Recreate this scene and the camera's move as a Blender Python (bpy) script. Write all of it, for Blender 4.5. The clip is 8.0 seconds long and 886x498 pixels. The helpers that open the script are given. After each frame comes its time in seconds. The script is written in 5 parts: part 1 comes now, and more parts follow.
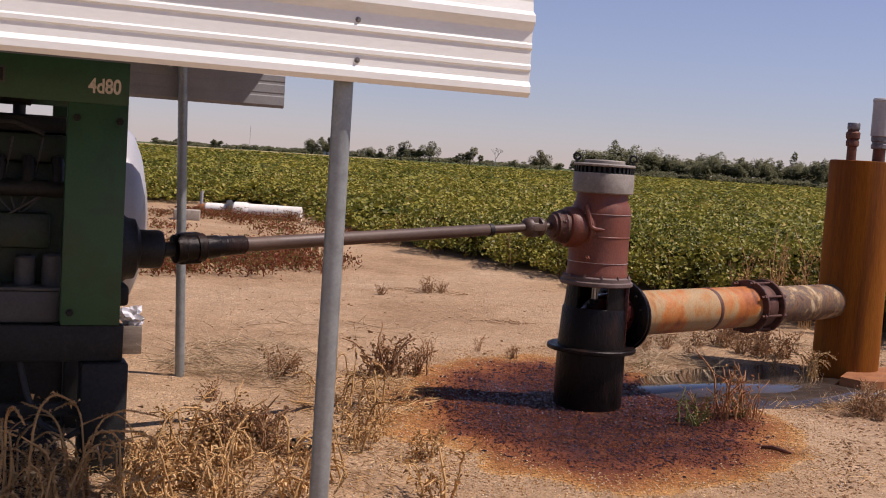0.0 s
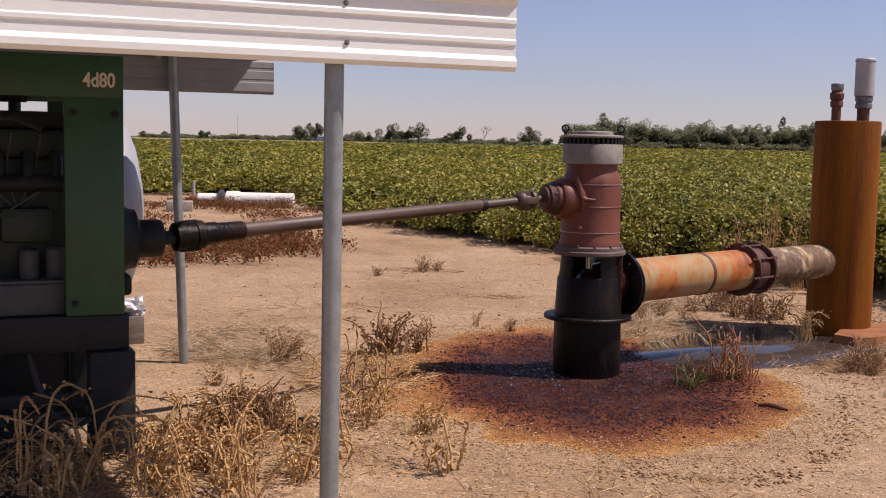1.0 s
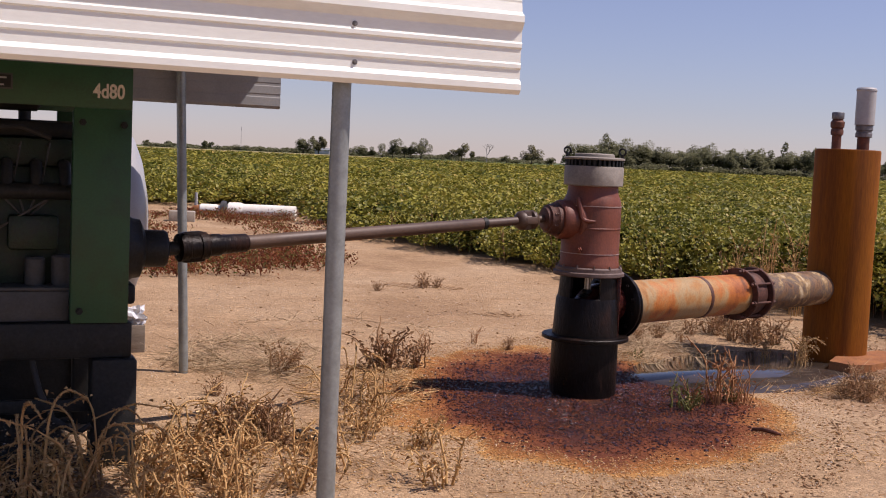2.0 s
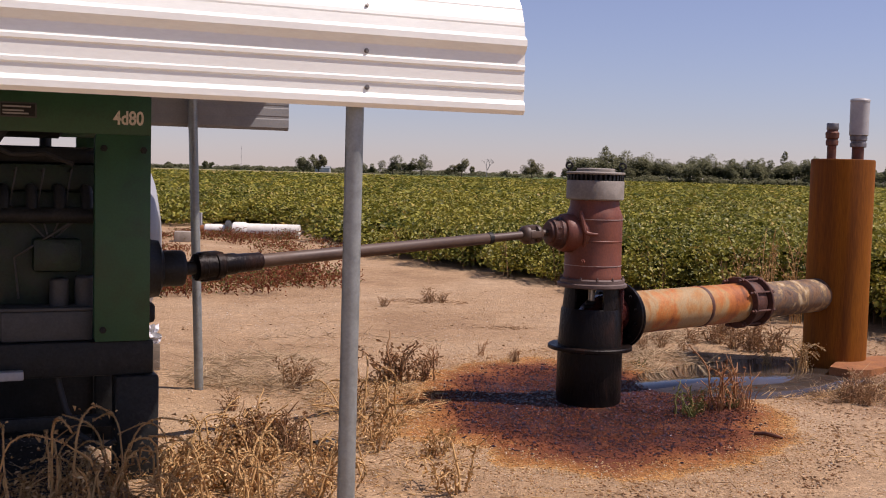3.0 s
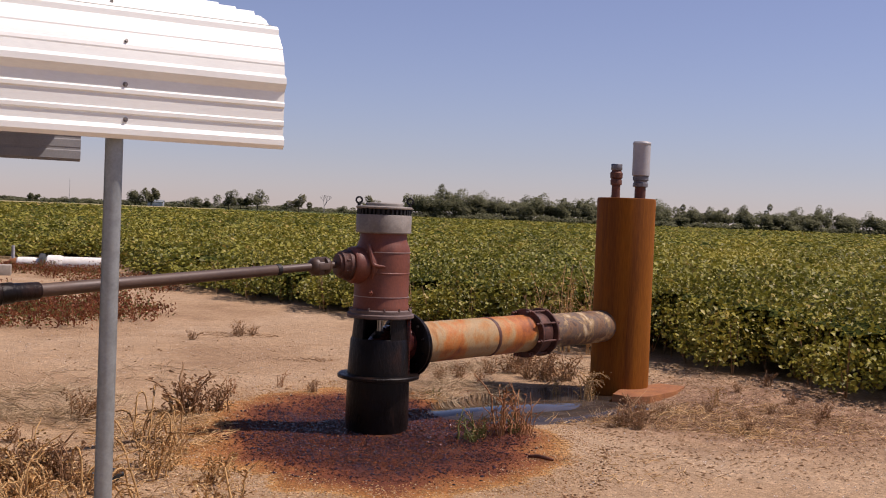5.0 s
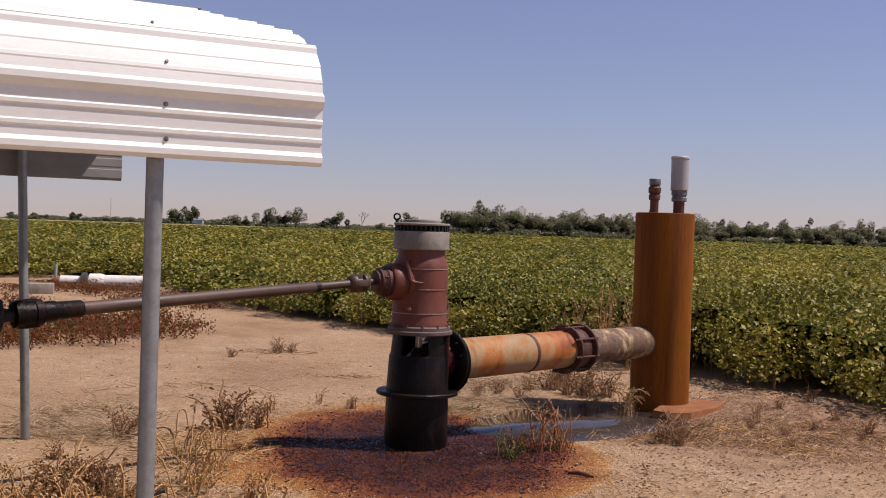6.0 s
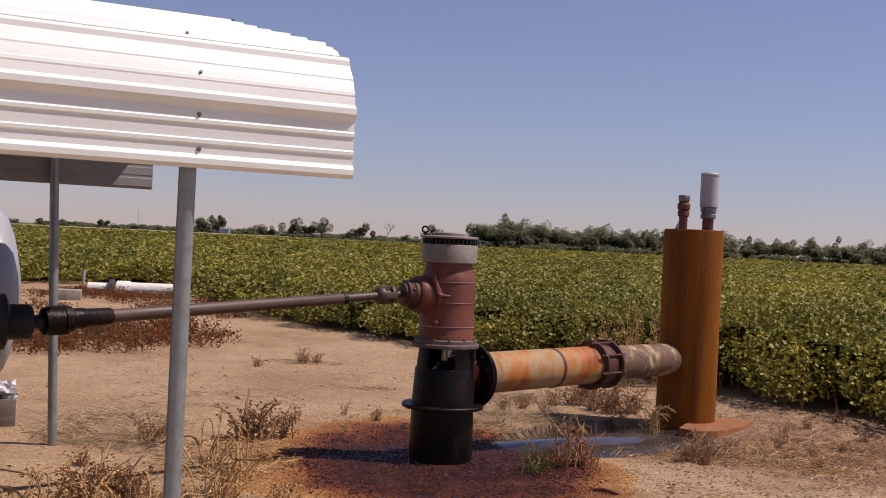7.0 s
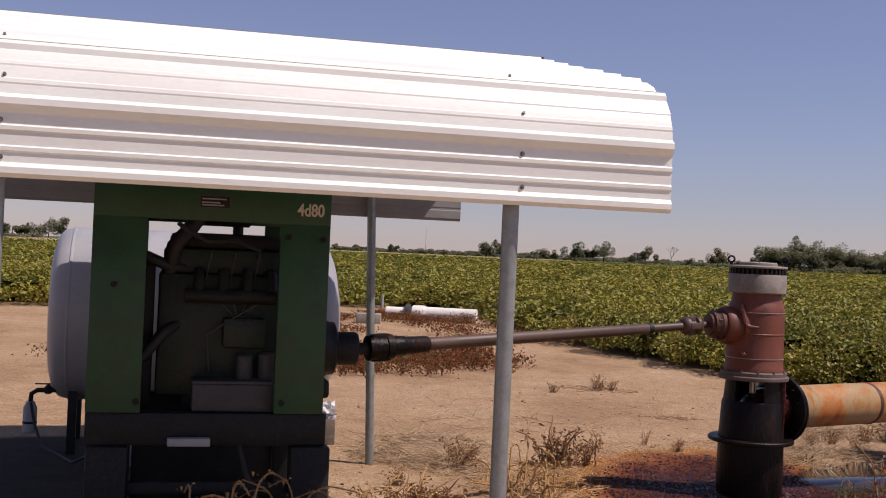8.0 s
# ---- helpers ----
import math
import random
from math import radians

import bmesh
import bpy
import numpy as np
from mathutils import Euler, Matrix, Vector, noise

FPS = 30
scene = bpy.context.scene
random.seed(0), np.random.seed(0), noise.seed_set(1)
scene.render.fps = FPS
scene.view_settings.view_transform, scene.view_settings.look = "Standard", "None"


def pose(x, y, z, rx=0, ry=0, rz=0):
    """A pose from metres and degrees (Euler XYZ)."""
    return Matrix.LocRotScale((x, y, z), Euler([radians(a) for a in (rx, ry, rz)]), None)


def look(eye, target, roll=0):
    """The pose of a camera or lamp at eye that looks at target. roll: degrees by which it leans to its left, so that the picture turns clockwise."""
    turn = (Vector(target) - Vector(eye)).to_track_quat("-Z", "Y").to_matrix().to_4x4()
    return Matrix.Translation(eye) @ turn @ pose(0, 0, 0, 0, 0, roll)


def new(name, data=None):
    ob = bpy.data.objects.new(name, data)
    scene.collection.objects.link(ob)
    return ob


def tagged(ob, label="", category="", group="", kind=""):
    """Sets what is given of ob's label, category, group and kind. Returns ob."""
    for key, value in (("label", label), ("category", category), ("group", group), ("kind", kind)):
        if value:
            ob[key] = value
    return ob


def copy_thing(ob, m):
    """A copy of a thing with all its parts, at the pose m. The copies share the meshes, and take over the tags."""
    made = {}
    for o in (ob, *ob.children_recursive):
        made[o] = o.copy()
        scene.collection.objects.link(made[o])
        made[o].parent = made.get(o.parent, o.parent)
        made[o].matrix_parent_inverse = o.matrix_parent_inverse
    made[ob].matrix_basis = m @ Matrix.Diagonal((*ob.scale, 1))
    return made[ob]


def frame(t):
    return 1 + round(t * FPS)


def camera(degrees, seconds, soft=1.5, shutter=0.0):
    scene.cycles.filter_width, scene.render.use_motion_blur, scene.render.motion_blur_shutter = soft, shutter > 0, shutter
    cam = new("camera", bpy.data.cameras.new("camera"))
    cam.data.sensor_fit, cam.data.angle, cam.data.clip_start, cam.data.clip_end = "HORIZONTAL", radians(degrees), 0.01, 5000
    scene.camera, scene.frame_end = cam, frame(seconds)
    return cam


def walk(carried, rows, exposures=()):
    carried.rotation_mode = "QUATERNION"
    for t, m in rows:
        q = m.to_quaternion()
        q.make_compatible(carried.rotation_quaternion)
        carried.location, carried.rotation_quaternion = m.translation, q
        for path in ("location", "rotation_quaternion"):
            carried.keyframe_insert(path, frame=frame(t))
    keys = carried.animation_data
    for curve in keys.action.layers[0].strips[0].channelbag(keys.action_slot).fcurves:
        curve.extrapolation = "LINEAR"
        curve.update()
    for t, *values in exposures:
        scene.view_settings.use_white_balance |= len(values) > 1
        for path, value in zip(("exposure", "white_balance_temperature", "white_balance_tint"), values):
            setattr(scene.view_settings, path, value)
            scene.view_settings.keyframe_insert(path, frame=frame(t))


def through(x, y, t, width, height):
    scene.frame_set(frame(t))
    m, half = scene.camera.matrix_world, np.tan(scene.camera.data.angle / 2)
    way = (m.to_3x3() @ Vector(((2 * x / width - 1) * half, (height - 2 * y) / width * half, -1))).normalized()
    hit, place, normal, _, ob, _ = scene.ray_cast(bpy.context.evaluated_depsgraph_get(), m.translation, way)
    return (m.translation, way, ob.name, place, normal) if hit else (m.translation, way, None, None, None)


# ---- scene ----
cam = camera(42.0, 8.0, soft=1.05)
PATH = [
    (0, (0.352, -0.895, 1.488), (0.279, 1.098, 1.335), 3.7),
    (0.5, (0.375, -0.956, 1.477), (0.311, 1.035, 1.291), 2.2),
    (1, (0.346, -1.003, 1.473), (0.286, 0.987, 1.287), 1.1),
    (1.5, (0.346, -1.011, 1.477), (0.295, 0.981, 1.303), 2.4),
    (2.8, (0.328, -1.236, 1.494), (0.248, 0.757, 1.357), 2.2),
    (3, (0.317, -1.274, 1.495), (0.252, 0.721, 1.364), 1.5),
    (3.5, (0.337, -1.359, 1.499), (0.338, 0.638, 1.394), 1.1),
    (4, (0.444, -1.401, 1.504), (0.537, 0.595, 1.41), 2.9),
    (4.5, (0.595, -1.443, 1.502), (0.744, 0.55, 1.421), 3.1),
    (4.7, (0.615, -1.475, 1.496), (0.835, 0.512, 1.424), 2.4),
    (5.8, (0.638, -1.533, 1.482), (0.807, 0.46, 1.446), 1.3),
    (6, (0.627, -1.514, 1.487), (0.774, 0.48, 1.454), 1.8),
    (6.5, (0.622, -1.516, 1.481), (0.75, 0.48, 1.464), 2.3),
    (7, (0.608, -1.505, 1.491), (0.711, 0.493, 1.478), 2.7),
    (7.5, (0.567, -1.47, 1.516), (0.494, 0.528, 1.498), 3.1),
    (8, (0.464, -1.604, 1.527), (0.082, 0.36, 1.533), 2.5),
]
walk(cam, [(t, look(eye, target, roll)) for t, eye, target, roll in PATH], [(0, 0.0, 6650, 26), (1, 0.06, 6650, 26), (3.5, 0.06, 6650, 26), (4.7, 0.01, 6650, 26), (6, -0.12, 6650, 26), (8, -0.18, 6650, 26)])

# ---- light ----
SUN_DIR = Vector((0.985, -0.06, 1.62)).normalized()
world = bpy.data.worlds.new("world")
scene.world = world
world.use_nodes = True
wn = world.node_tree.nodes
sky = wn.new("ShaderNodeTexSky")
sky.sky_type = "NISHITA"
sky.sun_disc = False
sky.sun_elevation = math.asin(SUN_DIR.z)
sky.sun_rotation = math.atan2(SUN_DIR.x, SUN_DIR.y)
sky.air_density, sky.dust_density, sky.ozone_density = 1.1, 0.1, 7.0
wn["Background"].inputs["Strength"].default_value = 0.085
haze = wn.new("ShaderNodeHueSaturation")
haze.inputs["Saturation"].default_value = 0.82
world.node_tree.links.new(sky.outputs[0], haze.inputs["Color"])
mauve = wn.new("ShaderNodeMix")
mauve.data_type, mauve.blend_type = "RGBA", "MULTIPLY"
mauve.inputs["Factor"].default_value = 1.0
mauve.inputs[7].default_value = (1.0, 0.965, 1.08, 1)
world.node_tree.links.new(haze.outputs[0], mauve.inputs[6])
world.node_tree.links.new(mauve.outputs[2], wn["Background"].inputs["Color"])
sun = new("sun", bpy.data.lights.new("sun", "SUN"))
sun.data.energy, sun.data.angle, sun.data.color = 5.0, radians(0.53), (1.0, 0.94, 0.845)
sun.matrix_world = look(SUN_DIR * 40, (0, 0, 0))


# ---- materials ----
def ramp(nt, fac, stops):
    r = nt.nodes.new("ShaderNodeValToRGB")
    e = r.color_ramp.elements
    while len(e) < len(stops):
        e.new(0.5)
    for el, (p, c) in zip(e, stops):
        el.position, el.color = p, (*c, 1)
    nt.links.new(fac, r.inputs[0])
    return r.outputs[0]


def noise_node(nt, vec, scale, detail=5.0, rough=0.6, dist=0.0):
    n = nt.nodes.new("ShaderNodeTexNoise")
    n.inputs["Scale"].default_value, n.inputs["Detail"].default_value = scale, detail
    n.inputs["Roughness"].default_value, n.inputs["Distortion"].default_value = rough, dist
    if vec is not None:
        nt.links.new(vec, n.inputs["Vector"])
    return n.outputs["Fac"]


def math_node(nt, op, a, b=None, clamp=False):
    m = nt.nodes.new("ShaderNodeMath")
    m.operation, m.use_clamp = op, clamp
    for slot, val in zip(m.inputs, (a, b)):
        if val is None:
            continue
        if isinstance(val, (int, float)):
            slot.default_value = val
        else:
            nt.links.new(val, slot)
    return m.outputs[0]


def mix_node(nt, fac, a, b, kind="MIX"):
    m = nt.nodes.new("ShaderNodeMix")
    m.data_type, m.blend_type = "RGBA", kind
    for slot, val in ((m.inputs["Factor"], fac), (m.inputs[6], a), (m.inputs[7], b)):
        if isinstance(val, (int, float)):
            slot.default_value = val
        elif isinstance(val, tuple):
            slot.default_value = (*val, 1)
        else:
            nt.links.new(val, slot)
    return m.outputs[2]


def surface(name, stops, scale=6.0, rough=(0.5, 0.75), metal=0.0, bump=0.15, fine=90.0, stretch=(1, 1, 1), vary=0.0, speck=0.25, spec=0.5):
    """Two scales of colour change, roughness change and fine relief on object coordinates."""
    m = bpy.data.materials.new(name)
    m.use_nodes = True
    nt = m.node_tree
    bsdf = nt.nodes["Principled BSDF"]
    tc = nt.nodes.new("ShaderNodeTexCoord")
    mp = nt.nodes.new("ShaderNodeMapping")
    mp.inputs["Scale"].default_value = stretch
    nt.links.new(tc.outputs["Object"], mp.inputs[0])
    vec = mp.outputs[0]
    big = noise_node(nt, vec, scale, 6, 0.62, 0.4)
    small = noise_node(nt, vec, fine, 4, 0.6)
    col = ramp(nt, big, stops)
    grain = ramp(nt, small, [(0.3, (1 - speck,) * 3), (0.7, (1 + speck * 0.4,) * 3)])
    col = mix_node(nt, 1.0, col, grain, "MULTIPLY")
    if vary:
        oi = nt.nodes.new("ShaderNodeObjectInfo")
        k = math_node(nt, "MULTIPLY_ADD", oi.outputs["Random"], vary)
        nt.nodes[-1].inputs[2].default_value = 1 - vary / 2
        hs = nt.nodes.new("ShaderNodeHueSaturation")
        nt.links.new(k, hs.inputs["Value"])
        nt.links.new(col, hs.inputs["Color"])
        col = hs.outputs[0]
    nt.links.new(col, bsdf.inputs["Base Color"])
    rr = nt.nodes.new("ShaderNodeMapRange")
    rr.inputs["To Min"].default_value, rr.inputs["To Max"].default_value = rough
    rr.inputs["From Min"].default_value, rr.inputs["From Max"].default_value = 0.3, 0.7
    nt.links.new(big, rr.inputs["Value"])
    nt.links.new(rr.outputs[0], bsdf.inputs["Roughness"])
    bsdf.inputs["Metallic"].default_value = metal
    bsdf.inputs["Specular IOR Level"].default_value = spec
    if bump:
        bp = nt.nodes.new("ShaderNodeBump")
        bp.inputs["Strength"].default_value, bp.inputs["Distance"].default_value = bump, 0.01
        nt.links.new(small, bp.inputs["Height"])
        nt.links.new(bp.outputs[0], bsdf.inputs["Normal"])
    return m


def foliage(name, stops, yellow=None, patch=0.12, through=0.25, rough=0.55, spec=0.4):
    """Leaves: each one its own tone, with broad patches of another tone over the field."""
    m = bpy.data.materials.new(name)
    m.use_nodes = True
    nt = m.node_tree
    bsdf = nt.nodes["Principled BSDF"]
    geo = nt.nodes.new("ShaderNodeNewGeometry")
    col = ramp(nt, geo.outputs["Random Per Island"], stops)
    if yellow:
        n = noise_node(nt, geo.outputs["Position"], patch, 4, 0.65)
        f = ramp(nt, n, [(0.46, (0, 0, 0)), (0.68, (0.75, 0.75, 0.75))])
        col = mix_node(nt, f, col, yellow)
    nt.links.new(col, bsdf.inputs["Base Color"])
    bsdf.inputs["Roughness"].default_value = rough
    bsdf.inputs["Specular IOR Level"].default_value = spec
    tr = nt.nodes.new("ShaderNodeBsdfTranslucent")
    nt.links.new(col, tr.inputs["Color"])
    mx = nt.nodes.new("ShaderNodeMixShader")
    mx.inputs[0].default_value = through
    nt.links.new(bsdf.outputs[0], mx.inputs[1])
    nt.links.new(tr.outputs[0], mx.inputs[2])
    nt.links.new(mx.outputs[0], nt.nodes["Material Output"].inputs["Surface"])
    return m


M = {}
M["roof"] = surface("white_roof_paint", [(0.3, (0.80, 0.82, 0.74)), (0.55, (0.87, 0.90, 0.82)), (0.8, (0.82, 0.835, 0.745))], 2.5, (0.3, 0.45), bump=0.03, speck=0.05, stretch=(0.3, 1, 1))
M["shaded_back"] = surface("shaded_sheet_backing", [(0.3, (0.22, 0.225, 0.22)), (0.7, (0.31, 0.315, 0.31))], 3, (0.5, 0.7), bump=0.03, speck=0.1)
M["galv"] = surface("galvanised_tube", [(0.3, (0.24, 0.265, 0.255)), (0.6, (0.34, 0.37, 0.355)), (0.8, (0.29, 0.305, 0.29))], 14, (0.4, 0.6), metal=0.55, bump=0.05, speck=0.12)
M["screw"] = surface("screw_head_steel", [(0.3, (0.16, 0.145, 0.13)), (0.7, (0.30, 0.28, 0.25))], 90, (0.4, 0.6), metal=0.6, bump=0.05)
M["green"] = surface("dull_green_enamel", [(0.3, (0.012, 0.048, 0.018)), (0.55, (0.016, 0.080, 0.030)), (0.8, (0.026, 0.086, 0.038))], 5, (0.35, 0.6), bump=0.04, speck=0.2)
M["engine"] = surface("oily_green_casting", [(0.3, (0.006, 0.012, 0.006)), (0.6, (0.012, 0.032, 0.012)), (0.8, (0.018, 0.027, 0.016))], 9, (0.35, 0.7), bump=0.4, fine=60, speck=0.4)
M["black"] = surface("grimy_black_steel", [(0.3, (0.011, 0.012, 0.0115)), (0.6, (0.022, 0.023, 0.022)), (0.8, (0.046, 0.044, 0.040))], 9, (0.4, 0.7), bump=0.25, fine=70, speck=0.4, spec=0.27)
M["rubber"] = surface("black_rubber_hose", [(0.3, (0.012, 0.012, 0.013)), (0.7, (0.03, 0.03, 0.03))], 20, (0.5, 0.7), bump=0.1)
M["greybox"] = surface("dusty_grey_steel", [(0.3, (0.042, 0.043, 0.042)), (0.7, (0.078, 0.078, 0.074))], 10, (0.5, 0.75), bump=0.1)
M["decal"] = surface("cream_lettering", [(0.3, (0.62, 0.58, 0.47)), (0.7, (0.72, 0.68, 0.56))], 40, (0.5, 0.6), bump=0)
M["gear"] = surface("faded_red_oxide_paint", [(0.25, (0.075, 0.023, 0.013)), (0.45, (0.155, 0.043, 0.022)), (0.62, (0.19, 0.053, 0.026)), (0.85, (0.135, 0.054, 0.030))], 7, (0.4, 0.7), bump=0.18, fine=110, speck=0.3, stretch=(1, 1, 0.6))
M["band"] = surface("weathered_grey_paint", [(0.3, (0.18, 0.155, 0.125)), (0.6, (0.28, 0.255, 0.215)), (0.8, (0.21, 0.18, 0.145))], 9, (0.5, 0.75), bump=0.08, speck=0.2)
M["dustyfl"] = surface("dusty_brown_flange_iron", [(0.3, (0.085, 0.055, 0.045)), (0.6, (0.15, 0.105, 0.09)), (0.85, (0.20, 0.16, 0.14))], 11, (0.55, 0.8), bump=0.2)
M["bare"] = surface("machined_edge_highlight", [(0.3, (0.35, 0.25, 0.22)), (0.7, (0.5, 0.4, 0.36))], 30, (0.35, 0.5), metal=0.3, bump=0.05)
M["oily"] = surface("oil_soaked_black_iron", [(0.3, (0.004, 0.003, 0.003)), (0.55, (0.009, 0.006, 0.005)), (0.82, (0.04, 0.016, 0.009))], 8, (0.25, 0.5), bump=0.5, fine=55, speck=0.4, stretch=(1, 1, 0.4), spec=0.16)
M["oilyred"] = surface("wet_dark_red_iron", [(0.3, (0.018, 0.005, 0.005)), (0.6, (0.08, 0.018, 0.013)), (0.85, (0.13, 0.036, 0.02))], 9, (0.15, 0.4), bump=0.4, fine=50, speck=0.3, spec=0.3)
M["shaft"] = surface("brown_worn_shaft_steel", [(0.3, (0.050, 0.028, 0.018)), (0.6, (0.092, 0.055, 0.036)), (0.8, (0.125, 0.080, 0.055))], 7, (0.42, 0.62), metal=0.0, bump=0.06, stretch=(0.4, 1, 1), speck=0.25)
M["shaftmetal"] = surface("polished_shaft_steel", [(0.3, (0.35, 0.33, 0.3)), (0.7, (0.5, 0.48, 0.45))], 20, (0.25, 0.4), metal=0.9, bump=0.04)
M["pipe"] = surface("tan_pipe_with_orange_rust", [(0.32, (0.10, 0.032, 0.012)), (0.41, (0.33, 0.09, 0.014)), (0.48, (0.45, 0.145, 0.022)), (0.54, (0.41, 0.215, 0.07)), (0.60, (0.37, 0.26, 0.125)), (0.67, (0.38, 0.18, 0.05)), (0.80, (0.17, 0.06, 0.02))], 3.2, (0.45, 0.75), bump=0.2, fine=120, stretch=(1.0, 0.8, 0.8), speck=0.3)
M["pipeend"] = surface("flaking_whitish_pipe_paint", [(0.36, (0.06, 0.032, 0.02)), (0.44, (0.20, 0.105, 0.045)), (0.51, (0.11, 0.075, 0.055)), (0.57, (0.30, 0.185, 0.075)), (0.63, (0.50, 0.40, 0.25)), (0.8, (0.32, 0.13, 0.03))], 5.5, (0.5, 0.8), bump=0.25, fine=80, speck=0.25)
M["clamp"] = surface("dark_rusty_clamp_iron", [(0.3, (0.035, 0.014, 0.01)), (0.55, (0.10, 0.035, 0.02)), (0.8, (0.17, 0.06, 0.03))], 14, (0.5, 0.75), bump=0.3, speck=0.35)
M["rust"] = surface("streaked_orange_rust", [(0.28, (0.12, 0.036, 0.007)), (0.42, (0.22, 0.068, 0.008)), (0.55, (0.32, 0.105, 0.009)), (0.70, (0.41, 0.142, 0.011)), (0.85, (0.28, 0.088, 0.010))], 3.0, (0.6, 0.9), bump=0.15, fine=110, stretch=(1.25, 1.25, 0.09), speck=0.3, spec=0.15)
M["rust"].node_tree.nodes["Principled BSDF"].inputs["Diffuse Roughness"].default_value = 1.0
M["rustplate"] = surface("flat_rust_scale", [(0.3, (0.22, 0.075, 0.022)), (0.7, (0.38, 0.155, 0.05))], 8, (0.7, 0.9), bump=0.3, speck=0.3)
M["nipple"] = surface("rust_brown_fitting", [(0.3, (0.075, 0.028, 0.016)), (0.7, (0.18, 0.065, 0.035))], 22, (0.5, 0.75), metal=0.2, bump=0.25)
M["vent"] = surface("dull_light_grey_plastic", [(0.3, (0.31, 0.31, 0.31)), (0.7, (0.42, 0.42, 0.41))], 8, (0.4, 0.6), bump=0.04, speck=0.1)
M["collar"] = surface("grey_collar_metal", [(0.3, (0.12, 0.12, 0.125)), (0.7, (0.24, 0.24, 0.25))], 16, (0.4, 0.6), metal=0.4, bump=0.1)
M["tank"] = surface("white_tank_enamel", [(0.3, (0.32, 0.33, 0.34)), (0.6, (0.39, 0.40, 0.41)), (0.85, (0.29, 0.29, 0.285))], 2.4, (0.3, 0.5), bump=0.04, speck=0.08)
M["wood"] = surface("weathered_timber", [(0.3, (0.12, 0.095, 0.07)), (0.7, (0.25, 0.205, 0.16))], 6, (0.7, 0.9), bump=0.3, stretch=(0.3, 3, 3))
M["white_pipe"] = surface("chalky_white_pvc", [(0.3, (0.66, 0.63, 0.53)), (0.55, (0.84, 0.82, 0.73)), (0.8, (0.70, 0.58, 0.40))], 3, (0.5, 0.7), bump=0.05, speck=0.1)
M["concrete"] = surface("dusty_pale_concrete", [(0.3, (0.26, 0.22, 0.17)), (0.7, (0.40, 0.35, 0.28))], 9, (0.8, 0.95), bump=0.3)
M["paper"] = surface("crumpled_pale_plastic", [(0.3, (0.5, 0.52, 0.55)), (0.7, (0.7, 0.71, 0.73))], 12, (0.4, 0.6), bump=0.1)
M["bark"] = surface("grey_brown_bark", [(0.3, (0.05, 0.04, 0.03)), (0.7, (0.12, 0.10, 0.08))], 5, (0.8, 0.95), bump=0.4, fine=20)
M["crop"] = foliage("crop_leaf_green", [(0.0, (0.045, 0.056, 0.009)), (0.35, (0.142, 0.148, 0.022)), (0.7, (0.245, 0.236, 0.036)), (0.9, (0.30, 0.275, 0.055)), (1.0, (0.38, 0.26, 0.08))], yellow=(0.43, 0.345, 0.05), patch=0.13, through=0.22, rough=0.46, spec=0.2)
M["under"] = surface("painted_crop_shade", [(0.3, (0.030, 0.040, 0.012)), (0.6, (0.055, 0.068, 0.018)), (0.85, (0.10, 0.098, 0.03))], 0.6, (0.9, 1.0), bump=0.6, fine=8, speck=0.5, spec=0.0)
# far leaves paled: distance haze is put into their colour
M["tree"] = foliage("hazed_tree_leaf_green", [(0.0, (0.14, 0.148, 0.08)), (0.5, (0.195, 0.198, 0.112)), (1.0, (0.25, 0.242, 0.145))], through=0.5, rough=0.8, spec=0.08)
M["treedry"] = foliage("hazed_tree_leaf_olive", [(0.0, (0.14, 0.138, 0.07)), (0.5, (0.195, 0.185, 0.10)), (1.0, (0.25, 0.225, 0.13))], through=0.5, rough=0.8, spec=0.08)
M["straw"] = foliage("dry_weed_straw", [(0.0, (0.20, 0.105, 0.045)), (0.3, (0.44, 0.25, 0.095)), (0.7, (0.68, 0.43, 0.18)), (1.0, (0.84, 0.62, 0.33))], through=0.2, rough=0.75)
M["brownweed"] = foliage("dead_brown_weed", [(0.0, (0.20, 0.11, 0.055)), (0.5, (0.38, 0.22, 0.11)), (1.0, (0.56, 0.36, 0.19))], through=0.35, rough=0.8)
M["redweed"] = foliage("rust_red_weed", [(0.0, (0.13, 0.036, 0.014)), (0.5, (0.25, 0.074, 0.027)), (0.78, (0.34, 0.14, 0.055)), (0.84, (0.14, 0.15, 0.04)), (1.0, (0.22, 0.20, 0.06))], through=0.4, rough=0.75)
M["reedy"] = foliage("reddish_straw_weed", [(0.0, (0.20, 0.075, 0.035)), (0.5, (0.38, 0.17, 0.07)), (0.85, (0.52, 0.30, 0.13)), (1.0, (0.22, 0.21, 0.06))], through=0.2, rough=0.75)
M["greyhay"] = foliage("bleached_dead_grass", [(0.0, (0.30, 0.20, 0.105)), (0.5, (0.46, 0.33, 0.19)), (1.0, (0.60, 0.46, 0.29))], through=0.1, rough=0.8)
M["greenweed"] = foliage("tired_green_weed", [(0.0, (0.07, 0.09, 0.02)), (0.6, (0.16, 0.16, 0.04)), (1.0, (0.25, 0.16, 0.06))], through=0.2)
M["litter"] = foliage("dead_leaf_litter", [(0.0, (0.26, 0.155, 0.08)), (0.4, (0.38, 0.24, 0.13)), (0.8, (0.52, 0.35, 0.20)), (1.0, (0.64, 0.50, 0.34))], through=0.25, rough=0.8)
M["pebble"] = foliage("mixed_gravel", [(0.0, (0.32, 0.22, 0.13)), (0.4, (0.42, 0.30, 0.19)), (0.8, (0.52, 0.42, 0.31)), (1.0, (0.76, 0.70, 0.62))], through=0.0, rough=0.7)
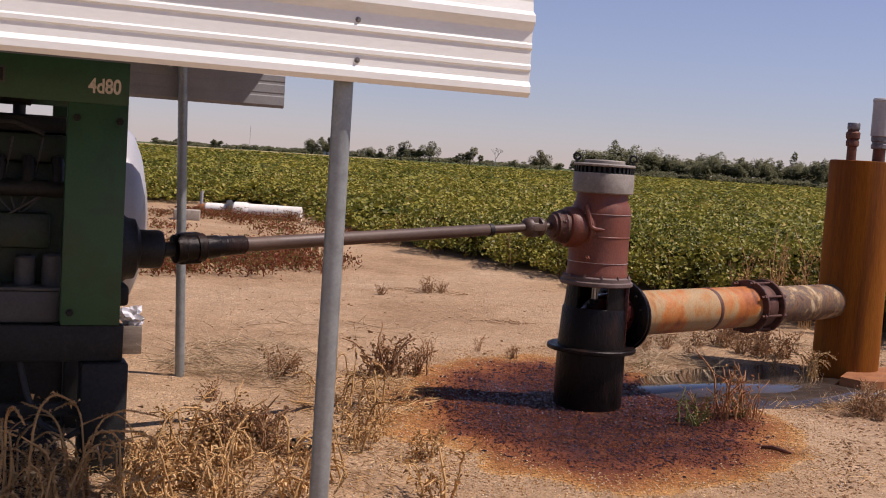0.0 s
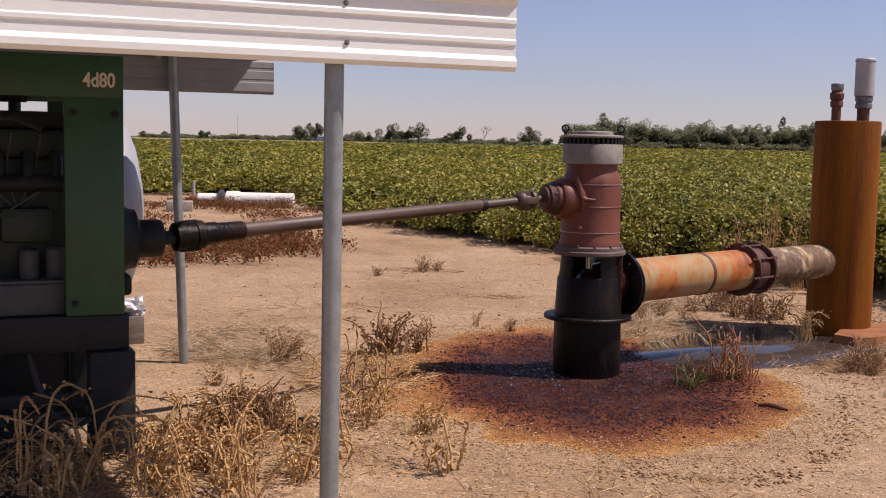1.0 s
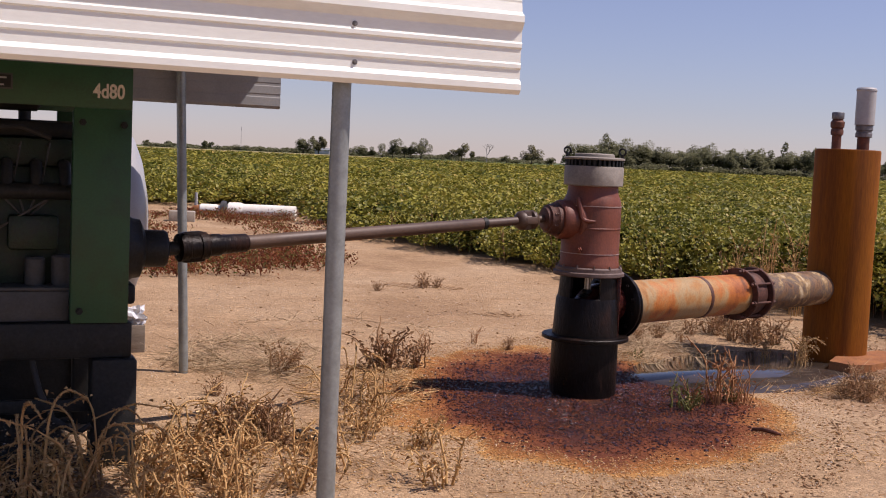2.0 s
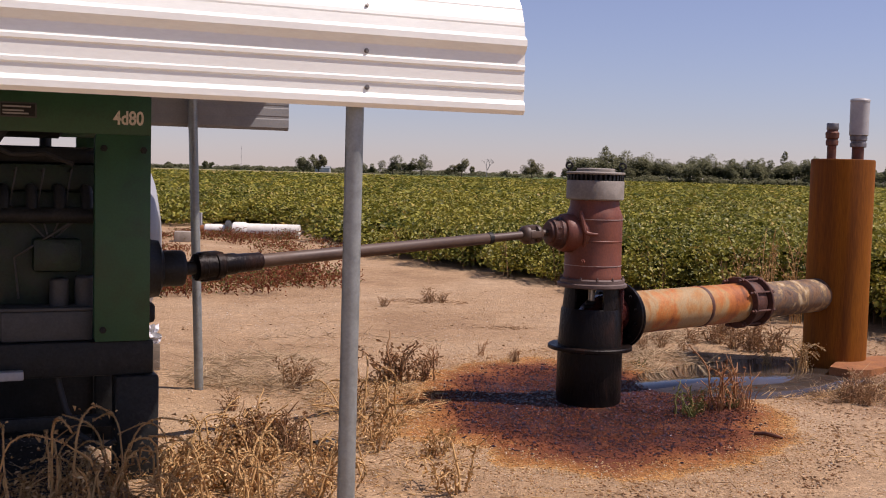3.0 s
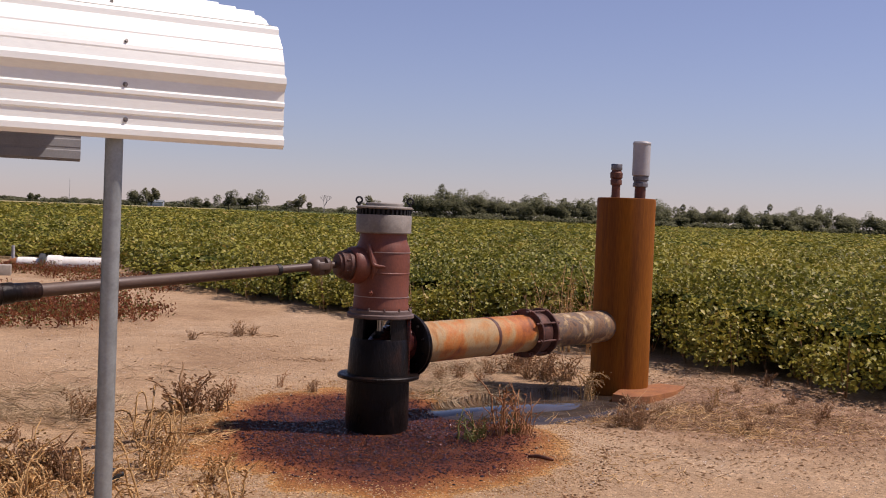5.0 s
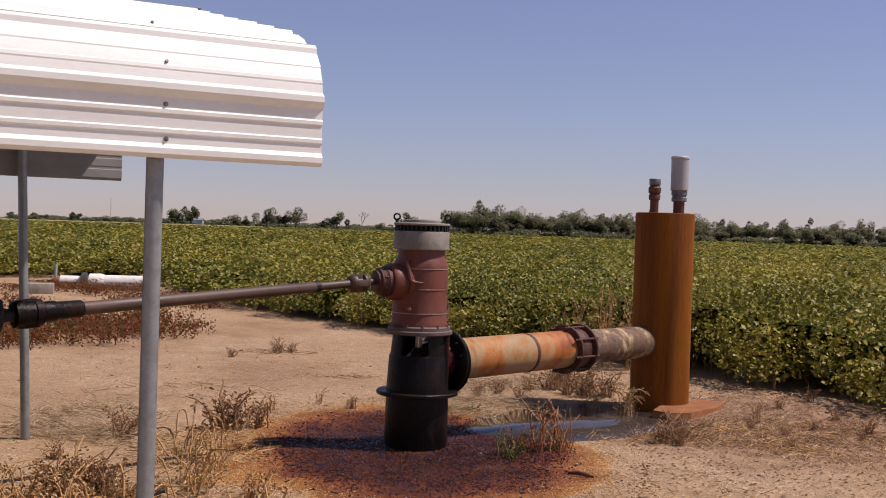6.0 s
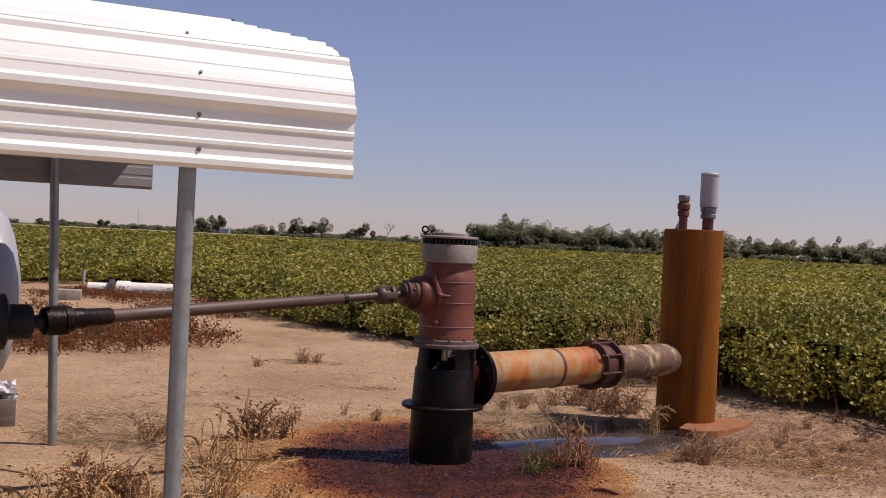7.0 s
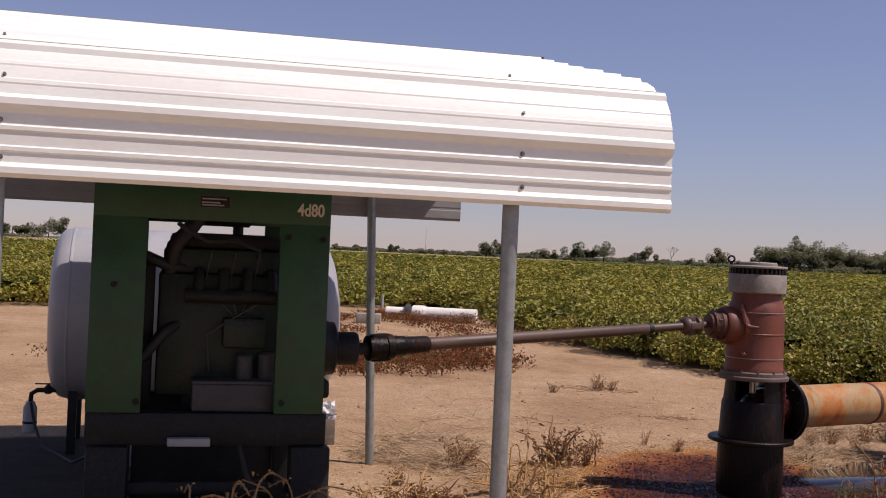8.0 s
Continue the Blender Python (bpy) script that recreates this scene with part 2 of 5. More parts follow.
M["goldpebble"] = foliage("golden_gravel", [(0.0, (0.28, 0.11, 0.03)), (0.5, (0.46, 0.24, 0.08)), (0.9, (0.60, 0.40, 0.18)), (1.0, (0.75, 0.62, 0.42))], through=0.0, rough=0.5)
M["wetpebble"] = foliage("oil_wet_gravel", [(0.0, (0.012, 0.005, 0.006)), (0.4, (0.058, 0.013, 0.008)), (0.75, (0.15, 0.036, 0.011)), (1.0, (0.30, 0.10, 0.022))], through=0.0, rough=0.45, spec=0.15)
M["glossy"] = foliage("oil_glazed_stone", [(0.0, (0.016, 0.006, 0.008)), (1.0, (0.07, 0.02, 0.014))], through=0.0, rough=0.09, spec=1.0)


def ground_material():
    """Sandy yard; round the pump a stain of rusty water and oil; green-brown field soil far off."""
    m = bpy.data.materials.new("sandy_yard_soil")
    m.use_nodes = True
    nt = m.node_tree
    L = nt.links
    bsdf = nt.nodes["Principled BSDF"]
    pos = nt.nodes.new("ShaderNodeNewGeometry").outputs["Position"]
    broad = noise_node(nt, pos, 0.55, 6, 0.6, 0.5)
    mid = noise_node(nt, pos, 4.0, 6, 0.65)
    fine = noise_node(nt, pos, 45.0, 5, 0.7)
    sand = ramp(nt, broad, [(0.3, (0.315, 0.205, 0.115)), (0.5, (0.405, 0.277, 0.160)), (0.7, (0.455, 0.332, 0.210))])
    sand = mix_node(nt, 1.0, sand, ramp(nt, mid, [(0.3, (0.8, 0.78, 0.76)), (0.7, (1.08, 1.07, 1.05))]), "MULTIPLY")
    vor = nt.nodes.new("ShaderNodeTexVoronoi")
    vor.inputs["Scale"].default_value = 55
    L.new(pos, vor.inputs["Vector"])
    sep = nt.nodes.new("ShaderNodeSeparateColor")
    L.new(vor.outputs["Color"], sep.inputs[0])
    stone = ramp(nt, sep.outputs[0], [(0.0, (0.72, 0.68, 0.64)), (0.6, (1.0, 1.0, 1.0)), (0.9, (1.15, 1.12, 1.1)), (1.0, (1.5, 1.5, 1.5))])
    sand = mix_node(nt, 0.85, sand, mix_node(nt, 1.0, sand, stone, "MULTIPLY"))
    # the stain's own shape: an uneven oval round the pump
    xyz = nt.nodes.new("ShaderNodeSeparateXYZ")
    L.new(pos, xyz.inputs[0])
    ex = math_node(nt, "DIVIDE", math_node(nt, "SUBTRACT", xyz.outputs[0], 1.06), 1.25)
    ey = math_node(nt, "DIVIDE", math_node(nt, "SUBTRACT", xyz.outputs[1], 6.3), 1.85)
    r = math_node(nt, "SQRT", math_node(nt, "ADD", math_node(nt, "MULTIPLY", ex, ex), math_node(nt, "MULTIPLY", ey, ey)))
    wob = math_node(nt, "MULTIPLY", math_node(nt, "SUBTRACT", noise_node(nt, pos, 1.6, 5, 0.6), 0.5), 0.75)
    r = math_node(nt, "ADD", r, wob)
    r = math_node(nt, "ADD", r, math_node(nt, "MULTIPLY", math_node(nt, "SUBTRACT", fine, 0.5), 0.28))
    # a second, smaller wet lobe towards the standpipe
    fx = math_node(nt, "DIVIDE", math_node(nt, "SUBTRACT", xyz.outputs[0], 2.5), 0.95)
    fy = math_node(nt, "DIVIDE", math_node(nt, "SUBTRACT", xyz.outputs[1], 7.75), 0.85)
    r2 = math_node(nt, "SQRT", math_node(nt, "ADD", math_node(nt, "MULTIPLY", fx, fx), math_node(nt, "MULTIPLY", fy, fy)))
    r2 = math_node(nt, "ADD", math_node(nt, "ADD", r2, wob), 0.1)
    tint = ramp(nt, r, [(0.26, (0.011, 0.007, 0.010)), (0.48, (0.032, 0.012, 0.013)), (0.64, (0.085, 0.026, 0.017)), (0.80, (0.18, 0.052, 0.018)), (0.92, (0.34, 0.135, 0.030)), (1.08, (0.50, 0.28, 0.085))])
    rusty = ramp(nt, noise_node(nt, pos, 2.3, 5, 0.65), [(0.50, (0, 0, 0)), (0.66, (0.5, 0.5, 0.5))])
    tint = mix_node(nt, rusty, tint, (0.20, 0.065, 0.018))
    amount = ramp(nt, r, [(0.7, (1, 1, 1)), (1.0, (0.85, 0.85, 0.85)), (1.22, (0, 0, 0))])
    col = mix_node(nt, amount, sand, mix_node(nt, 1.0, tint, stone, "MULTIPLY"))
    damp = ramp(nt, r2, [(0.6, (0.9, 0.9, 0.9)), (1.05, (0, 0, 0))])
    col = mix_node(nt, damp, col, (0.10, 0.065, 0.045))
    # reddish dirt by the standpipe's far side
    gx = math_node(nt, "DIVIDE", math_node(nt, "SUBTRACT", xyz.outputs[0], 4.0), 1.9)
    gy = math_node(nt, "DIVIDE", math_node(nt, "SUBTRACT", xyz.outputs[1], 7.4), 2.0)
    r3 = math_node(nt, "ADD", math_node(nt, "SQRT", math_node(nt, "ADD", math_node(nt, "MULTIPLY", gx, gx), math_node(nt, "MULTIPLY", gy, gy))), wob)
    col = mix_node(nt, ramp(nt, r3, [(0.45, (0.85, 0.85, 0.85)), (1.1, (0, 0, 0))]), col, mix_node(nt, ramp(nt, mid, [(0.38, (0, 0, 0)), (0.62, (1, 1, 1))]), (0.13, 0.062, 0.038), (0.36, 0.225, 0.135)))
    # near-black earth in a rounded box round the engine
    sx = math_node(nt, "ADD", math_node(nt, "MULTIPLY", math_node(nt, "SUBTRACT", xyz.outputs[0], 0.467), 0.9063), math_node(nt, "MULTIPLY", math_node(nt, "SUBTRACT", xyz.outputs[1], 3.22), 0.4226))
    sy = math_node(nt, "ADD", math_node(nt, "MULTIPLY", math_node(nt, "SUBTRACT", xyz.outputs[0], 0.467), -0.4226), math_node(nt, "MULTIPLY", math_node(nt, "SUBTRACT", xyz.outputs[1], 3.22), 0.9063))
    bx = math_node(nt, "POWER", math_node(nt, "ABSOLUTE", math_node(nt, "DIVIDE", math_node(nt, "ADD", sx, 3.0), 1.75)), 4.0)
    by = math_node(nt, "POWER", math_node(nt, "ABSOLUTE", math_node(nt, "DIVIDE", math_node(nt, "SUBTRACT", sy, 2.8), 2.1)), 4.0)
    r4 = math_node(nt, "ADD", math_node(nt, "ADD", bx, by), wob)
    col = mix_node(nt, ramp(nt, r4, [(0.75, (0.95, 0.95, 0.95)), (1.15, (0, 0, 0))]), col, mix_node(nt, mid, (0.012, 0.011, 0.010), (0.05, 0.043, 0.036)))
    # far land under the crops is dark and green-brown
    far = ramp(nt, math_node(nt, "DIVIDE", xyz.outputs[1], 255.0), [(0.15, (0, 0, 0)), (0.3, (1, 1, 1))])
    land = ramp(nt, noise_node(nt, pos, 0.02, 5, 0.6), [(0.35, (0.05, 0.075, 0.02)), (0.6, (0.09, 0.11, 0.03)), (0.75, (0.17, 0.15, 0.06))])
    col = mix_node(nt, far, col, land)
    L.new(col, bsdf.inputs["Base Color"])
    wet = math_node(nt, "MAXIMUM", ramp(nt, r, [(0.3, (1, 1, 1)), (0.75, (0, 0, 0))]), damp)
    rough = nt.nodes.new("ShaderNodeMapRange")
    rough.inputs["To Min"].default_value, rough.inputs["To Max"].default_value = 0.92, 0.5
    bsdf.inputs["Specular IOR Level"].default_value = 0.2
    L.new(wet, rough.inputs["Value"])
    L.new(rough.outputs[0], bsdf.inputs["Roughness"])
    hgt = math_node(nt, "ADD", math_node(nt, "MULTIPLY", vor.outputs["Distance"], -0.6), math_node(nt, "ADD", fine, math_node(nt, "MULTIPLY", mid, 1.5)))
    bp = nt.nodes.new("ShaderNodeBump")
    bp.inputs["Strength"].default_value, bp.inputs["Distance"].default_value = 0.55, 0.03
    L.new(hgt, bp.inputs["Height"])
    L.new(bp.outputs[0], bsdf.inputs["Normal"])
    return m


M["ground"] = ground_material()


def water_material():
    m = bpy.data.materials.new("murky_puddle_water")
    m.use_nodes = True
    nt = m.node_tree
    b = nt.nodes["Principled BSDF"]
    tc = nt.nodes.new("ShaderNodeTexCoord")
    n = noise_node(nt, tc.outputs["Object"], 5, 4, 0.6)
    nt.links.new(ramp(nt, n, [(0.35, (0.035, 0.028, 0.024)), (0.65, (0.075, 0.06, 0.05))]), b.inputs["Base Color"])
    b.inputs["Roughness"].default_value = 0.04
    b.inputs["IOR"].default_value = 1.8
    bp = nt.nodes.new("ShaderNodeBump")
    bp.inputs["Strength"].default_value, bp.inputs["Distance"].default_value = 0.05, 0.01
    nt.links.new(noise_node(nt, tc.outputs["Object"], 30, 2, 0.5), bp.inputs["Height"])
    nt.links.new(bp.outputs[0], b.inputs["Normal"])
    return m


M["water"] = water_material()


# ---- mesh helpers ----
def part(name, bm, material, parent=None, label="", smooth=35.0):
    """Links a bmesh as one mesh object, under a thing or a part."""
    bmesh.ops.recalc_face_normals(bm, faces=bm.faces[:])
    me = bpy.data.meshes.new(name)
    bm.to_mesh(me)
    bm.free()
    me.materials.append(material)
    if smooth:
        me.shade_smooth()
        me.set_sharp_from_angle(angle=radians(smooth))
    ob = new(name, me)
    if parent:
        ob.parent = parent
    if label:
        ob["label"] = label
    return ob


def thing(name, m, label, category, group="", kind=""):
    ob = new(name)
    ob.empty_display_size = 0.2
    ob.matrix_basis = m
    return tagged(ob, label, category, group, kind)


def cloud(name, verts, tris, material, parent=None, smooth=False):
    """A mesh object from arrays of corners and triangles."""
    verts, tris = np.asarray(verts, np.float32), np.asarray(tris, np.int32)
    me = bpy.data.meshes.new(name)
    me.vertices.add(len(verts))
    me.vertices.foreach_set("co", verts.ravel())
    me.loops.add(tris.size)
    me.loops.foreach_set("vertex_index", tris.ravel())
    me.polygons.add(len(tris))
    me.polygons.foreach_set("loop_start", np.arange(0, tris.size, 3, dtype=np.int32))
    me.update(calc_edges=True)
    me.materials.append(material)
    if smooth:
        me.shade_smooth()
    ob = new(name, me)
    if parent:
        ob.parent = parent
    return ob


def cyl(bm, a, b, r0, r1=None, seg=24, caps=True):
    """A round bar from a to b."""
    a, b = Vector(a), Vector(b)
    r1 = r0 if r1 is None else r1
    q = (b - a).to_track_quat("Z", "Y").to_matrix()
    rings = []
    for c, r in ((a, r0), (b, r1)):
        rings.append([bm.verts.new(c + q @ Vector((r * math.cos(2 * math.pi * i / seg), r * math.sin(2 * math.pi * i / seg), 0))) for i in range(seg)])
    for i in range(seg):
        j = (i + 1) % seg
        bm.faces.new((rings[0][i], rings[0][j], rings[1][j], rings[1][i]))
    if caps:
        bm.faces.new(rings[0][::-1])
        bm.faces.new(rings[1])
    return bm


def lathe(bm, prof, seg=48, m=None, cap=True):
    """Turns a profile of (radius, height) round z; m lays it elsewhere."""
    m = m or Matrix.Identity(4)
    rings = []
    for r, z in prof:
        rings.append([bm.verts.new(m @ Vector((r * math.cos(2 * math.pi * i / seg), r * math.sin(2 * math.pi * i / seg), z))) for i in range(seg)])
    for p, q in zip(rings, rings[1:]):
        for i in range(seg):
            j = (i + 1) % seg
            bm.faces.new((p[i], p[j], q[j], q[i]))
    if cap:
        bm.faces.new(rings[0][::-1])
        bm.faces.new(rings[-1])
    return bm


def box(bm, lo, hi, bevel=0.0, m=None):
    """A block between two corners, its edges rounded."""
    lo, hi = Vector(lo), Vector(hi)
    mat = Matrix.Translation((lo + hi) / 2) @ Matrix.Diagonal((*(hi - lo), 1))
    if m is not None:
        mat = m @ mat
    made = bmesh.ops.create_cube(bm, size=1.0, matrix=mat)
    if bevel:
        edges = list({e for vtx in made["verts"] for e in vtx.link_edges})
        bmesh.ops.bevel(bm, geom=edges, offset=bevel, segments=2, profile=0.5, affect="EDGES")
    return bm


def tube(bm, pts, r, seg=10, caps=True):
    """A bent bar along points; r is one radius or one for each point."""
    pts = [Vector(p) for p in pts]
    rs = r if isinstance(r, (list, tuple)) else [r] * len(pts)
    rings, up = [], None
    for i, p in enumerate(pts):
        t = (pts[min(i + 1, len(pts) - 1)] - pts[max(i - 1, 0)]).normalized()
        if up is None:
            up = t.orthogonal().normalized()
        up = (up - t * up.dot(t)).normalized()
        side = t.cross(up)
        rings.append([bm.verts.new(p + rs[i] * (math.cos(2 * math.pi * k / seg) * up + math.sin(2 * math.pi * k / seg) * side)) for k in range(seg)])
    for p, q in zip(rings, rings[1:]):
        for k in range(seg):
            j = (k + 1) % seg
            bm.faces.new((p[k], p[j], q[j], q[k]))
    if caps:
        bm.faces.new(rings[0][::-1])
        bm.faces.new(rings[-1])
    return bm


def B():
    return bmesh.new()


ALONG_X = pose(0, 0, 0, 0, 90, 0)  # turns a lathe's z axis along x


# ---- ground ----
def ground_height(x, y):
    """Gentle unevenness of the yard, level far off."""
    near = max(0.0, 1.0 - math.hypot(x, y - 8) / 30)
    along, across = (x - 2.58) * 0.75 + (y - 7.78) * 0.66, (y - 7.78) * 0.75 - (x - 2.58) * 0.66
    dip = 0.085 * math.exp(-((along / 1.10) ** 2 + (across / 0.66) ** 2) ** 1.5)
    mound = 0.05 * math.exp(-(((x - 4.5) / 0.9) ** 2 + ((y - 8.6) / 1.0) ** 2))
    return mound - dip + near * (0.022 * noise.noise((x * 0.9, y * 0.9, 0.3)) + 0.012 * noise.noise((x * 2.7, y * 2.7, 5.1)))


def build_ground():
    bm = B()
    xs = [-2600, -900, -300, -120, -60, -35, -22] + [-14 + 0.2 * i for i in range(131)] + [14, 20, 35, 60, 120, 300, 900, 2600]
    ys = [-2600, -600, -120, -30, -10, -5] + [-2 + 0.2 * i for i in range(136)] + [28, 35, 45, 60, 90, 140, 220, 400, 900, 2600]
    grid = [[bm.verts.new((x, y, ground_height(x, y))) for x in xs] for y in ys]
    for j in range(len(ys) - 1):
        for i in range(len(xs) - 1):
            bm.faces.new((grid[j][i], grid[j][i + 1], grid[j + 1][i + 1], grid[j + 1][i]))
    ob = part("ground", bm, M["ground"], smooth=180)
    tagged(ob, "pale sandy yard soil with rusty oil stain", "ground", kind="structure")


build_ground()

# ---- shelter over the engine ----
SHED = pose(0.467, 3.22, 0, 0, 0, 25)  # x along the front eave, y to the back eave
EAVE, SPAN, LENGTH, BEND, PITCH = 1.754, 3.75, 3.35, 0.312, 0.246
POST_X = (-0.66, -2.61)


def shed_profile(a):
    """The roof's section: place (y, z) and outward normal at the length a up from the front eave."""
    rise = 0.23
    turn = radians(78)
    bend = BEND * turn
    y1, z1 = BEND * (1 - math.cos(turn)), EAVE + rise + BEND * math.sin(turn)
    flat = (SPAN / 2 - y1) / math.sin(turn)
    total = 2 * (rise + bend + flat)
    back = a > total / 2
    if back:
        a = total - a
    if a < rise:
        y, z, ang = 0.0, EAVE + a, 0.0
    elif a < rise + bend:
        ang = (a - rise) / BEND
        y, z = BEND * (1 - math.cos(ang)), EAVE + rise + BEND * math.sin(ang)
    else:
        ang = turn
        y, z = y1 + (a - rise - bend) * math.sin(turn), z1 + (a - rise - bend) * math.cos(turn)
    ny, nz = -math.cos(ang), math.sin(ang)
    return (SPAN - y, z, -ny, nz) if back else (y, z, ny, nz)


def shed_total():
    turn = radians(78)
    return 2 * (0.23 + BEND * turn + (SPAN / 2 - BEND * (1 - math.cos(turn))) / math.sin(turn))


MINOR = (0.31, 0.615)  # places of the low ribs within a pitch


def rib_height(a):
    """Relief of the sheet: a tall rib each pitch with two low ones between, the shoulder's rib flared below."""
    f = a % PITCH
    side = min(f, PITCH - f)
    if 0.5 * PITCH < a < PITCH and side < 0.042:
        return 0.020 * min(1.0, (0.042 - side) / 0.031)
    if side < 0.028:
        return (0.020 if PITCH <= a < 1.5 * PITCH else 0.014) * min(1.0, (0.028 - side) / 0.017)
    for c in MINOR:
        if abs(f - c * PITCH) < 0.013:
            return (0.0055 if a < PITCH else 0.0025) * min(1.0, (0.013 - abs(f - c * PITCH)) / 0.006)
    return 0.0


def build_shed():
    shed = thing("shelter", SHED, "white ribbed metal canopy on grey pipe posts over an engine", "shelter")
    total = shed_total()
    keys = set()
    k = -1
    while k * PITCH < total + PITCH:
        for o in (-0.042, -0.028, -0.011, 0.011, 0.028):
            keys.add(round(k * PITCH + o, 4))
        for c in MINOR:
            for o in (-0.013, -0.007, 0.007, 0.013):
                keys.add(round((k + c) * PITCH + o, 4))
        for o in (0.052, 0.114, 0.18):
            keys.add(round(k * PITCH + o, 4))
        k += 1
    keys = sorted(x for x in keys if -0.02 <= x <= total + 0.02)
    keys = [-0.027] + keys + [total + 0.027]
    cuts = [-0.05, 2 * PITCH + 0.05, 5 * PITCH + 0.05, 9 * PITCH + 0.05, 13 * PITCH + 0.05, total + 1]
    for n, (lo, hi) in enumerate(zip(cuts, cuts[1:])):
        run = [a for a in keys if lo - 0.05 <= a <= hi]
        if len(run) < 3:
            continue
        bm = B()
        x1, x0 = (0.0, -0.028, -0.045, -0.02, 0.0)[n % 5], -LENGTH
        rows = []
        for a in run:
            y, z, ny, nz = shed_profile(min(max(a, 0), total))
            if a < 0:
                z += a
            if a > total:
                z -= a - total
            h = rib_height(a) + (0.003 if n % 2 else 0.0)
            o, i = (y + ny * h, z + nz * h), (y + ny * (h - 0.003), z + nz * (h - 0.003))
            rows.append([bm.verts.new((x + 0.027 * p[0], p[0], p[1] + 0.008 * p[0])) for p in (o, i) for x in (x0, x1)])
        for p, q in zip(rows, rows[1:]):
            bm.faces.new((p[0], p[1], q[1], q[0]))
            bm.faces.new((p[2], q[2], q[3], p[3]))
            bm.faces.new((p[1], p[3], q[3], q[1]))
            bm.faces.new((p[0], q[0], q[2], p[2]))
        for e in (rows[0], rows[-1]):
            bm.faces.new((e[0], e[1], e[3], e[2]))
        ob = part("roof_panel", bm, M["roof"], shed, smooth=11)
        # grey sheet backing, darkened to carry the shade under the roof
        ob.data.materials.append(M["shaded_back"])
        for face in ob.data.polygons:
            c = face.center
            face.material_index = int((c.y - SPAN / 2) * face.normal.y + (c.z - 1.6) * face.normal.z < 0 and abs(face.normal.x) < 0.5)
    for x in POST_X:
        rear = 0.0 if x > -1 else 0.33
        for y, foot, head in ((0.07, -0.006, 0.0), (SPAN - 0.07, 0.16 + rear, 0.085 + rear)):
            bm = cyl(B(), (x + foot, y, -0.15), (x + head, y, EAVE + 0.27), 0.0335 if y < 1 else 0.030, seg=24)
            part("post", bm, M["galv"], shed)
        # bow under the sheets
        pts = []
        for i in range(41):
            a = 0.2 + (total - 0.4) * i / 40
            y, z, ny, nz = shed_profile(a)
            pts.append((x, y - ny * 0.045, z - nz * 0.045))
        part("rafter", tube(B(), pts, 0.027, 12), M["galv"], shed)
    for x in POST_X:
        for a in (0.046, 0.178, 0.345, 0.56):
            for side in (a, total - a):
                y, z, ny, nz = shed_profile(side)
                bm = B()
                c, nrm = Vector((x + 0.02 * math.sin(a * 40) + 0.027 * y, y, z + 0.008 * y)), Vector((0, ny, nz))
                h = rib_height(side)
                cyl(bm, c + nrm * (h - 0.001), c + nrm * (h + 0.003), 0.0095 if a < 0.3 else 0.007, seg=14)
                cyl(bm, c + nrm * (h + 0.003), c + nrm * (h + 0.009), 0.0055, seg=6)
                part("screw", bm, M["screw"], shed)


build_shed()

# ---- pump ----
PUMP = pose(1.061, 6.37, 0.03, 0, 0, 25) @ Matrix.Diagonal((1, 1, 0.985, 1))
SHAFT_Z = 1.115


def hexbolt(parent, at, axis, mat, r=0.014, h=0.014, name="bolt"):
    a, n = Vector(at), Vector(axis).normalized()
    bm = cyl(B(), a, a + n * h, r, seg=6)
    cyl(bm, a + n * h, a + n * (h + 0.012), r * 0.55, seg=8)
    return part(name, bm, mat, parent)


def arc_leg(a0, a1, rt, rb, zt, zb, thick, seg=8):
    """A tapering curved web of a cone's wall."""
    bm = B()
    rows = []
    for i in range(seg + 1):
        row = []
        for r, z, f in ((rt, zt, 0.0), (rb, zb, 1.0)):
            pad = 0.06 * (1 - f)
            a = radians(a0 + (a1 - a0) * (pad + (1 - 2 * pad) * i / seg))
            for rr in (r, r - thick):
                row.append(bm.verts.new((rr * math.cos(a), rr * math.sin(a), z)))
        rows.append(row)
    for p, q in zip(rows, rows[1:]):
        for i, j in ((0, 2), (2, 3), (3, 1), (1, 0)):
            bm.faces.new((p[i], p[j], q[j], q[i]))
    for e in (rows[0], rows[-1]):
        bm.faces.new((e[0], e[1], e[3], e[2]))
    return bm


